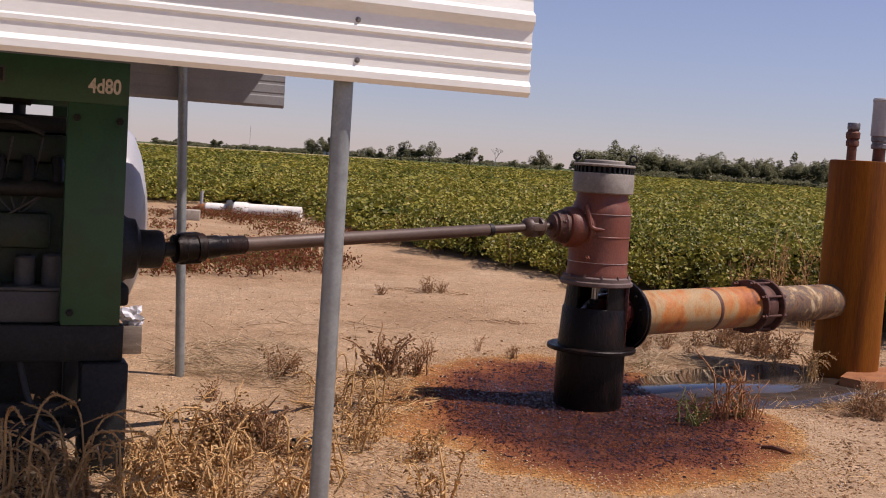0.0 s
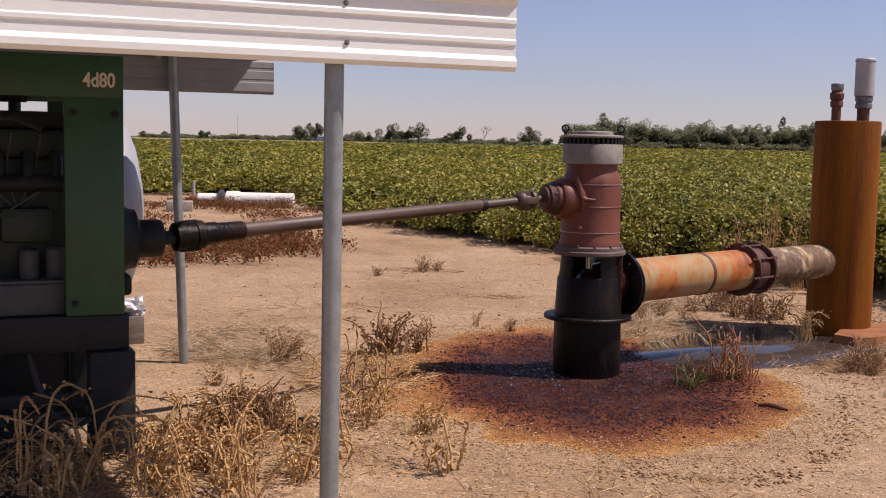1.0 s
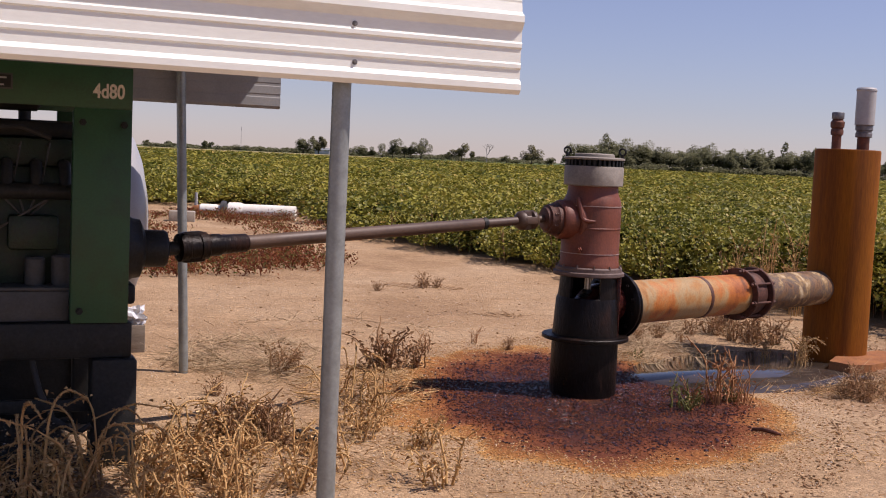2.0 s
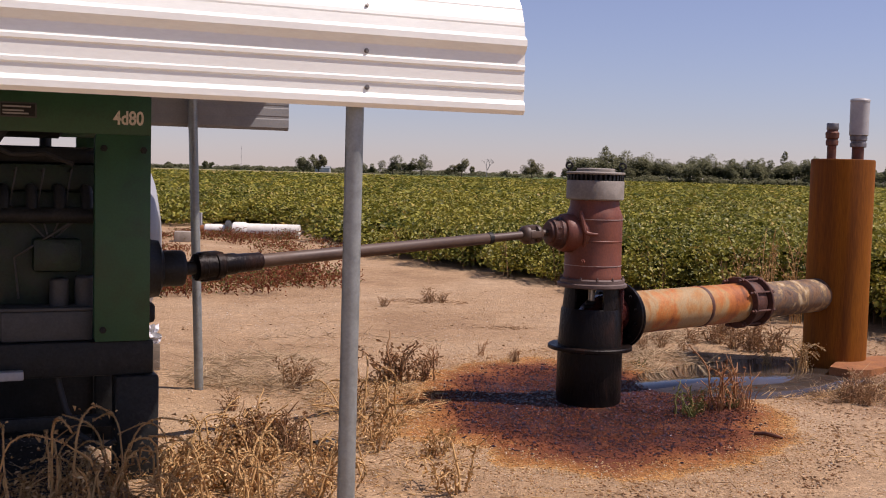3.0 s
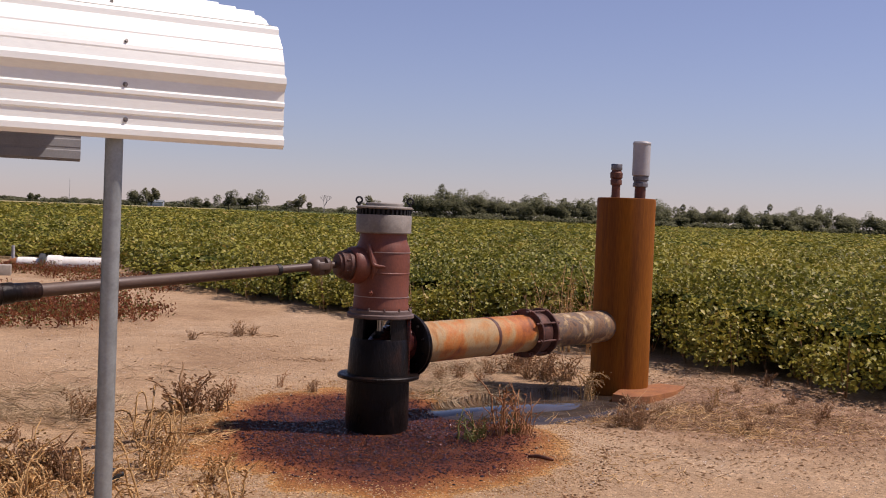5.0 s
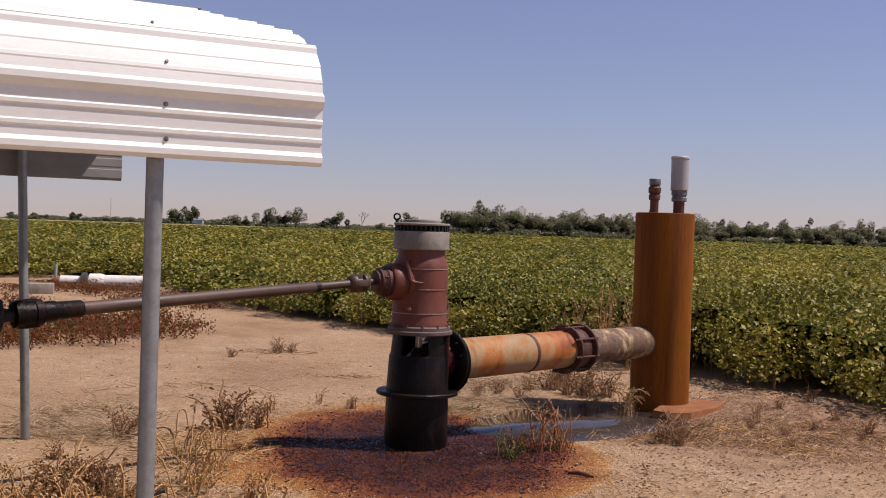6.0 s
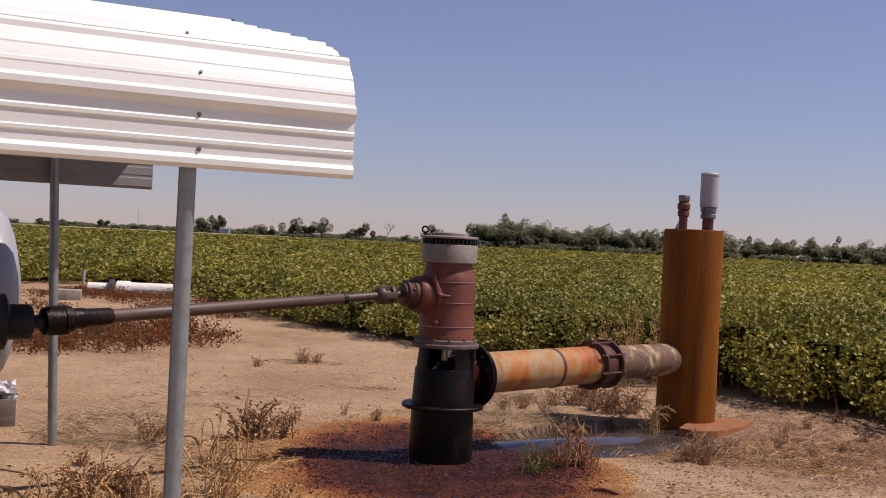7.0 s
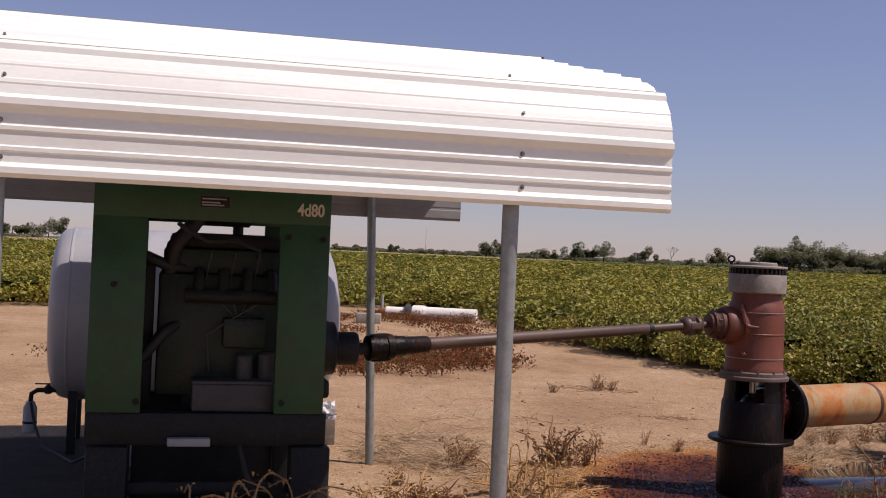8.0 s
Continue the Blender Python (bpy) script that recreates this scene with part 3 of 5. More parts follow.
def build_pump():
    pump = thing("well_pump", PUMP, "red right-angle gear drive on oily black pump head", "pump")
    part("column", lathe(B(), [(0.214, -0.2), (0.214, 0.0), (0.216, 0.02), (0.214, 0.30), (0.21, 0.335)], 56), M["oily"], pump, "oil-soaked black steel column")
    part("base_plate", lathe(B(), [(0.272, 0.334), (0.28, 0.338), (0.28, 0.356), (0.274, 0.362), (0.05, 0.362)], 56), M["oily"], pump)
    head = part("discharge_head", arc_leg(142, 207, 0.178, 0.212, 0.757, 0.36, 0.022), M["oily"], pump)
    part("cone_wall", lathe(B(), [(0.205, 0.36), (0.2135, 0.362), (0.2, 0.60), (0.193, 0.615), (0.182, 0.61), (0.19, 0.37)], 56, cap=False), M["oily"], head)
    part("leg", arc_leg(262, 324, 0.186, 0.212, 0.757, 0.36, 0.022), M["oily"], head)
    part("leg", arc_leg(60, 104, 0.178, 0.208, 0.757, 0.36, 0.022), M["oily"], head)
    part("gusset", box(B(), (0.186, -0.012, 0.36), (0.214, 0.012, 0.755), 0.003, m=pose(0, 0, 0, 0, 0, 318)), M["oilyred"], head, "rust-edged upright rib")
    # water passage with its bend to the outlet
    out = Vector((math.cos(radians(18.7)), math.sin(radians(18.7)), 0))
    bend = [Vector((0, 0, 0.362)), Vector((0, 0, 0.40))]
    for i in range(9):
        a = radians(90 * i / 8)
        bend.append(Vector((0, 0, 0.566 - 0.14 + 0.0)) + out * (0.14 * (1 - math.cos(a))) + Vector((0, 0, 0.14 * math.sin(a))))
    bend.append(out * 0.27 + Vector((0, 0, 0.556)))
    part("elbow", tube(B(), bend, [0.125] * 3 + [0.13] * 8 + [0.137], 28), M["oilyred"], pump, "wet dark red outlet elbow")
    fl = B()
    lathe(fl, [(0.13, 0.235), (0.150, 0.236), (0.222, 0.25), (0.229, 0.256), (0.229, 0.272), (0.224, 0.277), (0.13, 0.277)], 48, pose(0, 0, 0.55, 0, 0, 18.7) @ ALONG_X)
    flange = part("outlet_flange", fl, M["oily"], pump)
    for i in range(12):
        a = 2 * math.pi * (i + 0.5) / 12
        side = Vector((-out.y, out.x, 0))
        c = Vector((0, 0, 0.55)) + out * 0.246 + (side * math.cos(a) + Vector((0, 0, 1)) * math.sin(a)) * 0.188
        hexbolt(flange, c, -out, M["oily"], 0.013, 0.014)
    part("stuffing_box", lathe(B(), [(0.085, 0.54), (0.085, 0.585), (0.06, 0.59), (0.055, 0.625), (0.04, 0.63), (0.038, 0.655), (0.02, 0.66)], 28), M["oily"], pump)
    part("pump_shaft", cyl(B(), (0, 0, 0.6), (0, 0, 0.80), 0.021, seg=16), M["shaftmetal"], pump)
    # gear case
    part("lower_flange", lathe(B(), [(0.15, 0.752), (0.222, 0.754), (0.229, 0.76), (0.229, 0.778), (0.222, 0.783), (0.214, 0.785), (0.214, 0.806), (0.205, 0.814), (0.15, 0.814)], 56), M["dustyfl"], pump, "dusty brown-grey bolted flange")
    case = part("gear_case", lathe(B(), [(0.12, 0.80), (0.192, 0.806), (0.194, 0.83), (0.188, 0.845), (0.187, 1.058), (0.1895, 1.061), (0.1895, 1.068), (0.187, 1.071), (0.187, 1.215), (0.184, 1.235), (0.172, 1.268), (0.163, 1.29), (0.160, 1.35)], 56), M["gear"], pump, "faded red oxide gear case")
    # rings on the machined edges, their highlight put into the pale colour
    for z in (0.902, 1.209):
        part("machined_edge", lathe(B(), [(0.18, z - 0.003), (0.1905, z - 0.002), (0.1905, z + 0.002), (0.18, z + 0.003)], 56), M["bare"], case, "machined edge line with its highlight painted pale")
    boss = B()
    lathe(boss, [(0.128, -0.05), (0.128, 0.215), (0.125, 0.238), (0.118, 0.25), (0.106, 0.255)], 40, pose(0, 0, SHAFT_Z) @ pose(0, 0, 0, 0, -90, 0))
    boss = part("input_boss", boss, M["gear"], pump, "round faded red input housing")
    part("boss_collar", lathe(B(), [(0.12, 0.108), (0.146, 0.11), (0.152, 0.118), (0.152, 0.142), (0.146, 0.15), (0.12, 0.152)], 40, pose(0, 0, SHAFT_Z) @ pose(0, 0, 0, 0, -90, 0)), M["gear"], boss)
    part("bearing_cap", lathe(B(), [(0.104, 0.25), (0.106, 0.256), (0.106, 0.28), (0.098, 0.29), (0.094, 0.30), (0.090, 0.325), (0.075, 0.33), (0.072, 0.345), (0.05, 0.35)], 40, pose(0, 0, SHAFT_Z) @ pose(0, 0, 0, 0, -90, 0)), M["clamp"], boss, "dark bolted bearing cap")
    for i in range(8):
        a = 2 * math.pi * (i + 0.5) / 8
        hexbolt(boss, (-0.29, 0.094 * math.cos(a), SHAFT_Z + 0.094 * math.sin(a)), (-1, 0, 0), M["clamp"], 0.009, 0.008)
    web = []
    for lat, z in ((-0.075, 1.262), (-0.068, 1.235), (-0.058, 1.20), (-0.05, 1.165), (-0.042, 1.135), (-0.025, 1.118), (0.0, 1.113), (0.025, 1.113), (0.045, 1.115)):
        w = radians(234.5) + math.asin(lat / 0.196)
        web.append((0.196 * math.cos(w), 0.196 * math.sin(w), z))
    part("web_rib", tube(B(), web, [0.012, 0.016, 0.018, 0.018, 0.018, 0.016, 0.014, 0.011, 0.006], 10), M["gear"], case, "raised curved red rib")
    ang = radians(220)
    n = Vector((math.cos(ang), math.sin(ang), 0))
    hexbolt(case, n * 0.184 + Vector((0, 0, 0.931)), n, M["gear"], 0.019, 0.03, "plug")
    for i in range(12):
        a = 2 * math.pi * (i + 0.3) / 12
        hexbolt(case, (0.206 * math.cos(a), 0.206 * math.sin(a), 0.806), (0, 0, 1), M["dustyfl"], 0.010, 0.009)
    # cooling cap
    part("band", lathe(B(), [(0.155, 1.335), (0.184, 1.338), (0.189, 1.344), (0.189, 1.458), (0.185, 1.465), (0.14, 1.467)], 56), M["band"], pump, "weathered grey ring under the vent cap")
    cap = part("vent_core", lathe(B(), [(0.15, 1.46), (0.15, 1.515)], 40), M["black"], pump)
    for i in range(36):
        a = 2 * math.pi * i / 36
        bm = box(B(), (0.163, -0.0075, 1.465), (0.186, 0.0075, 1.507), 0.0, m=pose(0, 0, 0, 0, 0, math.degrees(a)))
        part("vent_slat", bm, M["black"], cap, smooth=0)
    part("cap_rim", lathe(B(), [(0.14, 1.504), (0.188, 1.505), (0.193, 1.509), (0.193, 1.517), (0.187, 1.522), (0.128, 1.525), (0.126, 1.541), (0.120, 1.546), (0.03, 1.549)], 56), M["band"], pump, "grey-brown domed cap plate")
    for a in (144.5, 324.5):
        n = Vector((math.cos(radians(a)), math.sin(radians(a)), 0)) * 0.175
        bm = B()
        side = n.normalized()
        ring = [n + Vector((0, 0, 1.562)) + 0.021 * (math.cos(t) * side + math.sin(t) * Vector((0, 0, 1))) for t in [2 * math.pi * k / 16 for k in range(17)]]
        tube(bm, ring, 0.0065, 8)
        cyl(bm, n + Vector((0, 0, 1.515)), n + Vector((0, 0, 1.545)), 0.011, seg=10)
        part("lifting_eye", bm, M["black"], pump)


build_pump()


# ---- discharge pipe and standpipe ----
def build_discharge():
    d = thing("discharge_pipe", pose(1.061, 6.37, 0.572, 0, 0, 43.7) @ Matrix.Diagonal((1, 1.06, 1.06, 1)), "rust-streaked tan steel pipe from pump to standpipe", "pipe")
    axis = ALONG_X
    part("mating_flange", lathe(B(), [(0.13, 0.281), (0.206, 0.282), (0.212, 0.287), (0.212, 0.300), (0.206, 0.305), (0.13, 0.306)], 48, pose(0, 0, -0.012) @ axis), M["oily"], d)
    part("pipe_run", lathe(B(), [(0.1385, 0.30), (0.1385, 1.0), (0.1385, 1.74)], 48, axis, cap=False), M["pipe"], d)
    part("weld_band", lathe(B(), [(0.138, 1.160), (0.1415, 1.165), (0.1425, 1.180), (0.1415, 1.195), (0.138, 1.200)], 48, axis), M["clamp"], d, "dark brown weld seam band")
    part("pipe_end", lathe(B(), [(0.130, 1.76), (0.130, 2.3), (0.130, 2.86)], 48, axis, cap=False), M["pipeend"], d, "tan pipe with flaking whitish paint")
    for x0 in (1.67, 1.872):
        part("clamp_ring", lathe(B(), [(0.136, x0), (0.180, x0), (0.184, x0 + 0.004), (0.184, x0 + 0.018), (0.180, x0 + 0.022), (0.136, x0 + 0.022)], 48, axis), M["clamp"], d, "dark rusty coupling ring")
    part("coupling_sleeve", lathe(B(), [(0.1395, 1.69), (0.152, 1.71), (0.157, 1.78), (0.152, 1.85), (0.134, 1.875)], 48, axis), M["clamp"], d)
    for i in range(8):
        a = 2 * math.pi * (i + 0.35) / 8
        c = Vector((0, 0.170 * math.cos(a), 0.170 * math.sin(a)))
        bm = cyl(B(), c + Vector((1.62, 0, 0)), c + Vector((1.93, 0, 0)), 0.0085, seg=8)
        cyl(bm, c + Vector((1.652, 0, 0)), c + Vector((1.67, 0, 0)), 0.016, seg=6)
        cyl(bm, c + Vector((1.894, 0, 0)), c + Vector((1.912, 0, 0)), 0.016, seg=6)
        part("tie_bolt", bm, M["clamp"], d)


def build_standpipe():
    s = thing("standpipe", pose(3.31, 8.46, 0, 0, 0, 19) @ Matrix.Diagonal((0.977, 0.977, 1.014, 1)), "tall orange rusted steel standpipe with two vents", "standpipe")
    part("barrel", lathe(B(), [(0.262, -0.2), (0.262, 0.25), (0.2605, 0.9), (0.262, 1.655), (0.259, 1.668), (0.25, 1.672), (0.05, 1.676)], 64), M["rust"], s, "orange rust barrel with dark streaks")
    x = -0.12
    n1 = part("riser", lathe(B(), [(0.038, 1.66), (0.038, 1.78), (0.05, 1.785), (0.052, 1.82), (0.044, 1.835), (0.055, 1.845), (0.057, 1.885), (0.044, 1.90), (0.042, 1.915)], 24, pose(x, 0, 0)), M["nipple"], s, "rust-brown threaded riser fitting")
    part("cap", lathe(B(), [(0.048, 1.912), (0.05, 1.915), (0.05, 1.958), (0.046, 1.964)], 24, pose(x, 0, 0)), M["collar"], n1, "small grey pipe cap")
    x = 0.142
    n2 = part("vent_riser", lathe(B(), [(0.05, 1.66), (0.05, 1.79)], 24, pose(x, 0, 0)), M["nipple"], s)
    part("collar", lathe(B(), [(0.06, 1.775), (0.068, 1.78), (0.068, 1.81), (0.062, 1.815), (0.062, 1.83), (0.071, 1.835), (0.071, 1.868), (0.064, 1.874)], 28, pose(x, 0, 0)), M["collar"], n2, "grey metal union collar")
    part("air_vent", lathe(B(), [(0.07, 1.872), (0.079, 1.876), (0.079, 2.145), (0.083, 2.148), (0.083, 2.16), (0.074, 2.172), (0.02, 2.178)], 32, pose(x, 0, 0)), M["vent"], n2, "dull light grey vent canister")
    bm = B()
    loop = [(3.12, 7.93), (3.24, 7.80), (3.42, 7.84), (3.74, 8.16), (3.92, 8.48), (3.72, 8.62), (3.24, 8.18)]
    top = [bm.verts.new((a, b, 0.04)) for a, b in loop]
    low = [bm.verts.new((a + (a - 3.5) * 0.03, b + (b - 8.2) * 0.03, -0.05)) for a, b in loop]
    bm.faces.new(top)
    for i in range(len(loop)):
        j = (i + 1) % len(loop)
        bm.faces.new((low[i], low[j], top[j], top[i]))
    ob = part("splash_slab", bm, M["rustplate"], smooth=0)
    tagged(ob, "flat rust-orange slab at the standpipe foot", "slab")


build_discharge()
build_standpipe()


# ---- drive shaft ----
def build_drive():
    a = SHED @ Vector((-0.9, 2.04, 0.965))
    b = PUMP @ Vector((-0.345, 0, SHAFT_Z))
    run = b - a
    length = run.length
    q = run.to_track_quat("X", "Z").to_matrix().to_4x4()
    d = thing("drive_shaft", Matrix.Translation(a) @ q, "brown steel universal-joint shaft between engine and pump", "drive shaft")
    X = ALONG_X
    part("stub", lathe(B(), [(0.036, -0.06), (0.036, 0.1)], 16, X), M["black"], d)
    j1 = B()
    lathe(j1, [(0.05, 0.04), (0.072, 0.046), (0.074, 0.09), (0.066, 0.095), (0.066, 0.15), (0.072, 0.155), (0.072, 0.195), (0.05, 0.21)], 24, X)
    box(j1, (0.06, -0.034, -0.078), (0.18, 0.034, 0.078), 0.012)
    part("universal_joint", j1, M["oily"], d, "grimy black universal joint")
    part("yoke", lathe(B(), [(0.03, 0.19), (0.058, 0.205), (0.058, 0.27), (0.052, 0.28), (0.048, 0.42), (0.041, 0.43)], 24, X), M["oily"], d)
    part("tube", lathe(B(), [(0.038, 0.42), (0.0375, 0.6), (0.034, length - 0.49), (0.028, length - 0.475)], 28, X), M["shaft"], d, "long brown worn shaft tube")
    part("slip_spline", lathe(B(), [(0.026, length - 0.48), (0.026, length - 0.20)], 20, X), M["shaft"], d)
    part("dust_collar", lathe(B(), [(0.026, length - 0.50), (0.037, length - 0.495), (0.037, length - 0.465), (0.026, length - 0.46)], 20, X), M["black"], d)
    j2 = B()
    lathe(j2, [(0.024, length - 0.225), (0.044, length - 0.215), (0.058, length - 0.195), (0.058, length - 0.175), (0.036, length - 0.16), (0.036, length - 0.12), (0.056, length - 0.11), (0.06, length - 0.095), (0.05, length - 0.075), (0.026, length - 0.06)], 24, X)
    box(j2, (length - 0.19, -0.062, -0.022), (length - 0.10, 0.062, 0.022), 0.008)
    box(j2, (length - 0.175, -0.022, -0.06), (length - 0.115, 0.022, 0.06), 0.008)
    part("universal_joint", j2, M["shaft"], d, "brown greasy universal joint")
    part("input_stub", lathe(B(), [(0.022, length - 0.07), (0.022, length + 0.04)], 16, X), M["shaft"], d, "worn steel input stub")


build_drive()


# ---- engine power unit ----
def text_mesh(words, size, depth):
    cu = bpy.data.curves.new("lettering", "FONT")
    cu.body, cu.size, cu.extrude, cu.offset = words, size, depth, 0.0022
    ob = new("lettering", cu)
    bpy.context.view_layer.update()
    me = bpy.data.meshes.new_from_object(ob.evaluated_get(bpy.context.evaluated_depsgraph_get()))
    bpy.data.objects.remove(ob)
    bpy.data.curves.remove(cu)
    return me


def build_engine():
    e = thing("power_unit", SHED @ pose(0.117, 0.35, 0), "dark green enclosed diesel power unit under the canopy", "engine")
    x0, x1, y0, y1, z0, z1 = -2.46, -1.285, 1.2, 2.15, 0.665, 1.82
    ox0, ox1, oz = -2.198, -1.535, 1.635
    for y, face in ((y0, "front"), (y1, "rear")):
        t = 0.035 if face == "front" else -0.035
        a, b = min(y, y + t), max(y, y + t)
        panel = part("side_panel", box(B(), (ox1, a, z0), (x1, b, oz - 0.0004), 0.0015), M["green"], e)
        part("side_panel", box(B(), (x0, a, z0), (ox0, b, oz - 0.0004), 0.0015), M["green"], e)
        top = part("top_panel", box(B(), (x0, a, oz), (x1, b, z1), 0.0015), M["green"], e)
        if face == "front":
            part("panel_edge", box(B(), (ox1 - 0.004, y0 + 0.003, z0 + 0.01), (ox1 + 0.028, y0 + 0.055, oz - 0.012), 0.004), M["green"], panel)
            for p in ((-1.50, 0.72), (-1.50, 1.57), (-1.32, 1.565), (-2.35, 1.30), (-2.22, 0.72)):
                hexbolt(e, (p[0], y0, p[1]), (0, -1, 0), M["black"], 0.017, 0.009)
    part("end_panel", box(B(), (x0 + 0.002, y0 + 0.04, z0 + 0.3), (x0 + 0.03, y1 - 0.04, z1 - 0.05), 0.004), M["green"], e)
    part("canopy_rail", box(B(), (x0, y0 + 0.04, z1 - 0.05), (x1, y0 + 0.08, z1 - 0.002), 0.004), M["green"], e)
    # lettering, a little lower at its end as it was stuck on
    me = text_mesh("4d80", 0.088, 0.001)
    me.materials.append(M["decal"])
    word = new("lettering", me)
    word.parent = e
    word.matrix_basis = pose(-1.458, y0 - 0.003, 1.683, 90, 0, 0) @ Matrix.Diagonal((0.78, 1, 1, 1))
    word["label"] = "cream model lettering"
    plate = part("data_plate", box(B(), (-1.955, y0 - 0.004, 1.697), (-1.795, y0 - 0.0005, 1.765), 0.001), M["greybox"], e, "small grey riveted data plate")
    part("plate_field", box(B(), (-1.947, y0 - 0.006, 1.704), (-1.803, y0 - 0.0042, 1.758)), M["black"], plate, smooth=0)
    for z, w in ((1.742, 0.12), (1.724, 0.09), (1.711, 0.11)):
        part("print_bar", box(B(), (-1.94, y0 - 0.0075, z), (-1.94 + w, y0 - 0.0062, z + 0.007)), M["vent"], plate, smooth=0)
    # engine inside
    block = part("engine_block", box(B(), (-2.13, 1.45, 0.72), (-1.44, 1.92, 1.36), 0.02), M["engine"], e, "oily dark green engine block")
    part("cylinder_head", box(B(), (-2.11, 1.48, 1.36), (-1.45, 1.88, 1.49), 0.015), M["engine"], block)
    part("rocker_cover", box(B(), (-2.08, 1.52, 1.49), (-1.47, 1.80, 1.575), 0.03), M["black"], block)
    for i in range(4):
        x = -1.93 + i * 0.125
        part("manifold_runner", tube(B(), [(x, 1.47, 1.37), (x, 1.40, 1.37), (x, 1.37, 1.33), (x, 1.36, 1.25)], 0.027, 12), M["black"], block)
        part("injector_line", tube(B(), [(x + 0.05, 1.50, 1.45), (x + 0.06, 1.43, 1.47), (x + 0.03, 1.41, 1.30), (-1.72, 1.40, 1.12)], 0.005, 6), M["greybox"], block)
    part("manifold", tube(B(), [(-2.0, 1.36, 1.25), (-1.5, 1.36, 1.25)], 0.038, 16), M["black"], block)
    part("injection_pump", box(B(), (-1.80, 1.36, 0.98), (-1.58, 1.45, 1.14), 0.02), M["engine"], block)
    for x, r, z in ((-1.56, 0.05, 0.90), (-1.68, 0.045, 0.89)):
        part("oil_filter", lathe(B(), [(r * 0.7, z - 0.13), (r, z - 0.12), (r, z + 0.05), (r * 0.8, z + 0.06)], 20, pose(x, 1.38, 0)), M["greybox"], block)
    part("dipstick_tube", tube(B(), [(-1.86, 1.42, 0.85), (-1.88, 1.38, 1.05), (-1.6, 1.36, 1.235), (-1.52, 1.36, 1.23)], 0.006, 6), M["greybox"], block)
    part("oil_pan", box(B(), (-2.0, 1.5, 0.60), (-1.47, 1.88, 0.80), 0.03), M["black"], block)
    part("fan_shroud", box(B(), (-2.36, 1.50, 0.66), (-2.15, 1.95, 1.44), 0.02), M["black"], e)
    part("fan_pulley", lathe(B(), [(0.03, -0.03), (0.13, -0.02), (0.13, 0.02), (0.03, 0.03)], 28, pose(-2.07, 1.69, 1.12) @ ALONG_X), M["black"], e)
    rad = part("radiator", box(B(), (-2.44, 1.3, 0.75), (-2.36, 2.05, 1.58), 0.01), M["black"], e)
    part("air_intake", tube(B(), [(-2.07, 1.55, 1.18), (-2.08, 1.5, 1.36), (-2.06, 1.46, 1.50), (-1.98, 1.46, 1.60), (-1.9, 1.5, 1.72)], 0.042, 16), M["rubber"], e, "black rubber intake hose")
    part("coolant_hose", tube(B(), [(-2.36, 1.5, 1.46), (-2.22, 1.46, 1.45), (-2.1, 1.47, 1.40), (-2.0, 1.5, 1.38)], 0.03, 14), M["rubber"], e)
    part("coolant_hose", tube(B(), [(-2.36, 1.42, 0.86), (-2.2, 1.4, 0.92), (-2.1, 1.42, 1.05), (-2.02, 1.48, 1.1)], 0.03, 14), M["rubber"], e)
    part("air_cleaner", lathe(B(), [(0.05, -0.16), (0.085, -0.15), (0.085, 0.1), (0.06, 0.12)], 24, pose(-1.77, 1.6, 1.70) @ ALONG_X), M["black"], e)
    part("exhaust_stack", tube(B(), [(-1.70, 1.9, 1.38), (-1.70, 1.98, 1.46), (-1.70, 2.0, 1.56), (-1.70, 2.0, 1.78)], 0.03, 14), M["black"], e)
    part("wire_loom", tube(B(), [(-2.05, 1.3, 1.62), (-1.98, 1.31, 1.57), (-1.90, 1.33, 1.53), (-1.75, 1.35, 1.54), (-1.62, 1.36, 1.49)], 0.012, 8), M["rubber"], e)
    part("battery_box", box(B(), (-1.945, 1.26, 0.665), (-1.54, 1.43, 0.805), 0.008), M["greybox"], e, "dusty grey steel battery box")
    part("box_lid", box(B(), (-1.95, 1.255, 0.806), (-1.535, 1.435, 0.822), 0.004), M["greybox"], e)
    # bell housing to the drive shaft
    X = pose(0, 1.69, 0.965) @ ALONG_X
    part("bell_housing", lathe(B(), [(0.21, -1.47), (0.215, -1.30), (0.20, -1.27), (0.15, -1.205), (0.145, -1.17), (0.09, -1.145)], 40, X), M["black"], e)
    part("clutch_hub", lathe(B(), [(0.085, -1.16), (0.094, -1.15), (0.094, -1.05), (0.085, -1.035), (0.03, -1.02)], 32, X), M["black"], e)
    part("housing_lug", box(B(), (-1.285, 1.55, 0.70), (-1.20, 1.80, 0.80), 0.02), M["black"], e)
    # skid
    skid = thing("engine_skid", SHED @ pose(0.117, 0.35, 0), "black steel skid frame carrying the engine", "skid")
    for y in (1.22, 2.08):
        part("rail", box(B(), (-2.46, y, 0.50), (-1.262, y + 0.09, 0.662), 0.008), M["black"], skid)
    for x in (-2.44, -1.95, -1.36):
        part("cross_member", box(B(), (x, 1.312, 0.52), (x + 0.09, 2.078, 0.64), 0.006), M["black"], skid)
    for x, top in ((-2.45, 0.498), (-1.44, 0.498)):
        for y in (1.18, 2.04):
            part("foot", box(B(), (x, y, -0.05), (x + 0.20, y + 0.16, top), 0.012), M["black"], skid)
    part("tool_tray", box(B(), (-2.06, 1.15, 0.505), (-1.85, 1.215, 0.545), 0.006), M["vent"], skid, "pale plastic tray under the engine")
    # added plate hides bright ground behind and keeps the underside dark
    part("added_shade_plate", box(B(), (-2.24, 2.085, 0.03), (-1.445, 2.10, 0.52), 0.003), M["black"], skid)
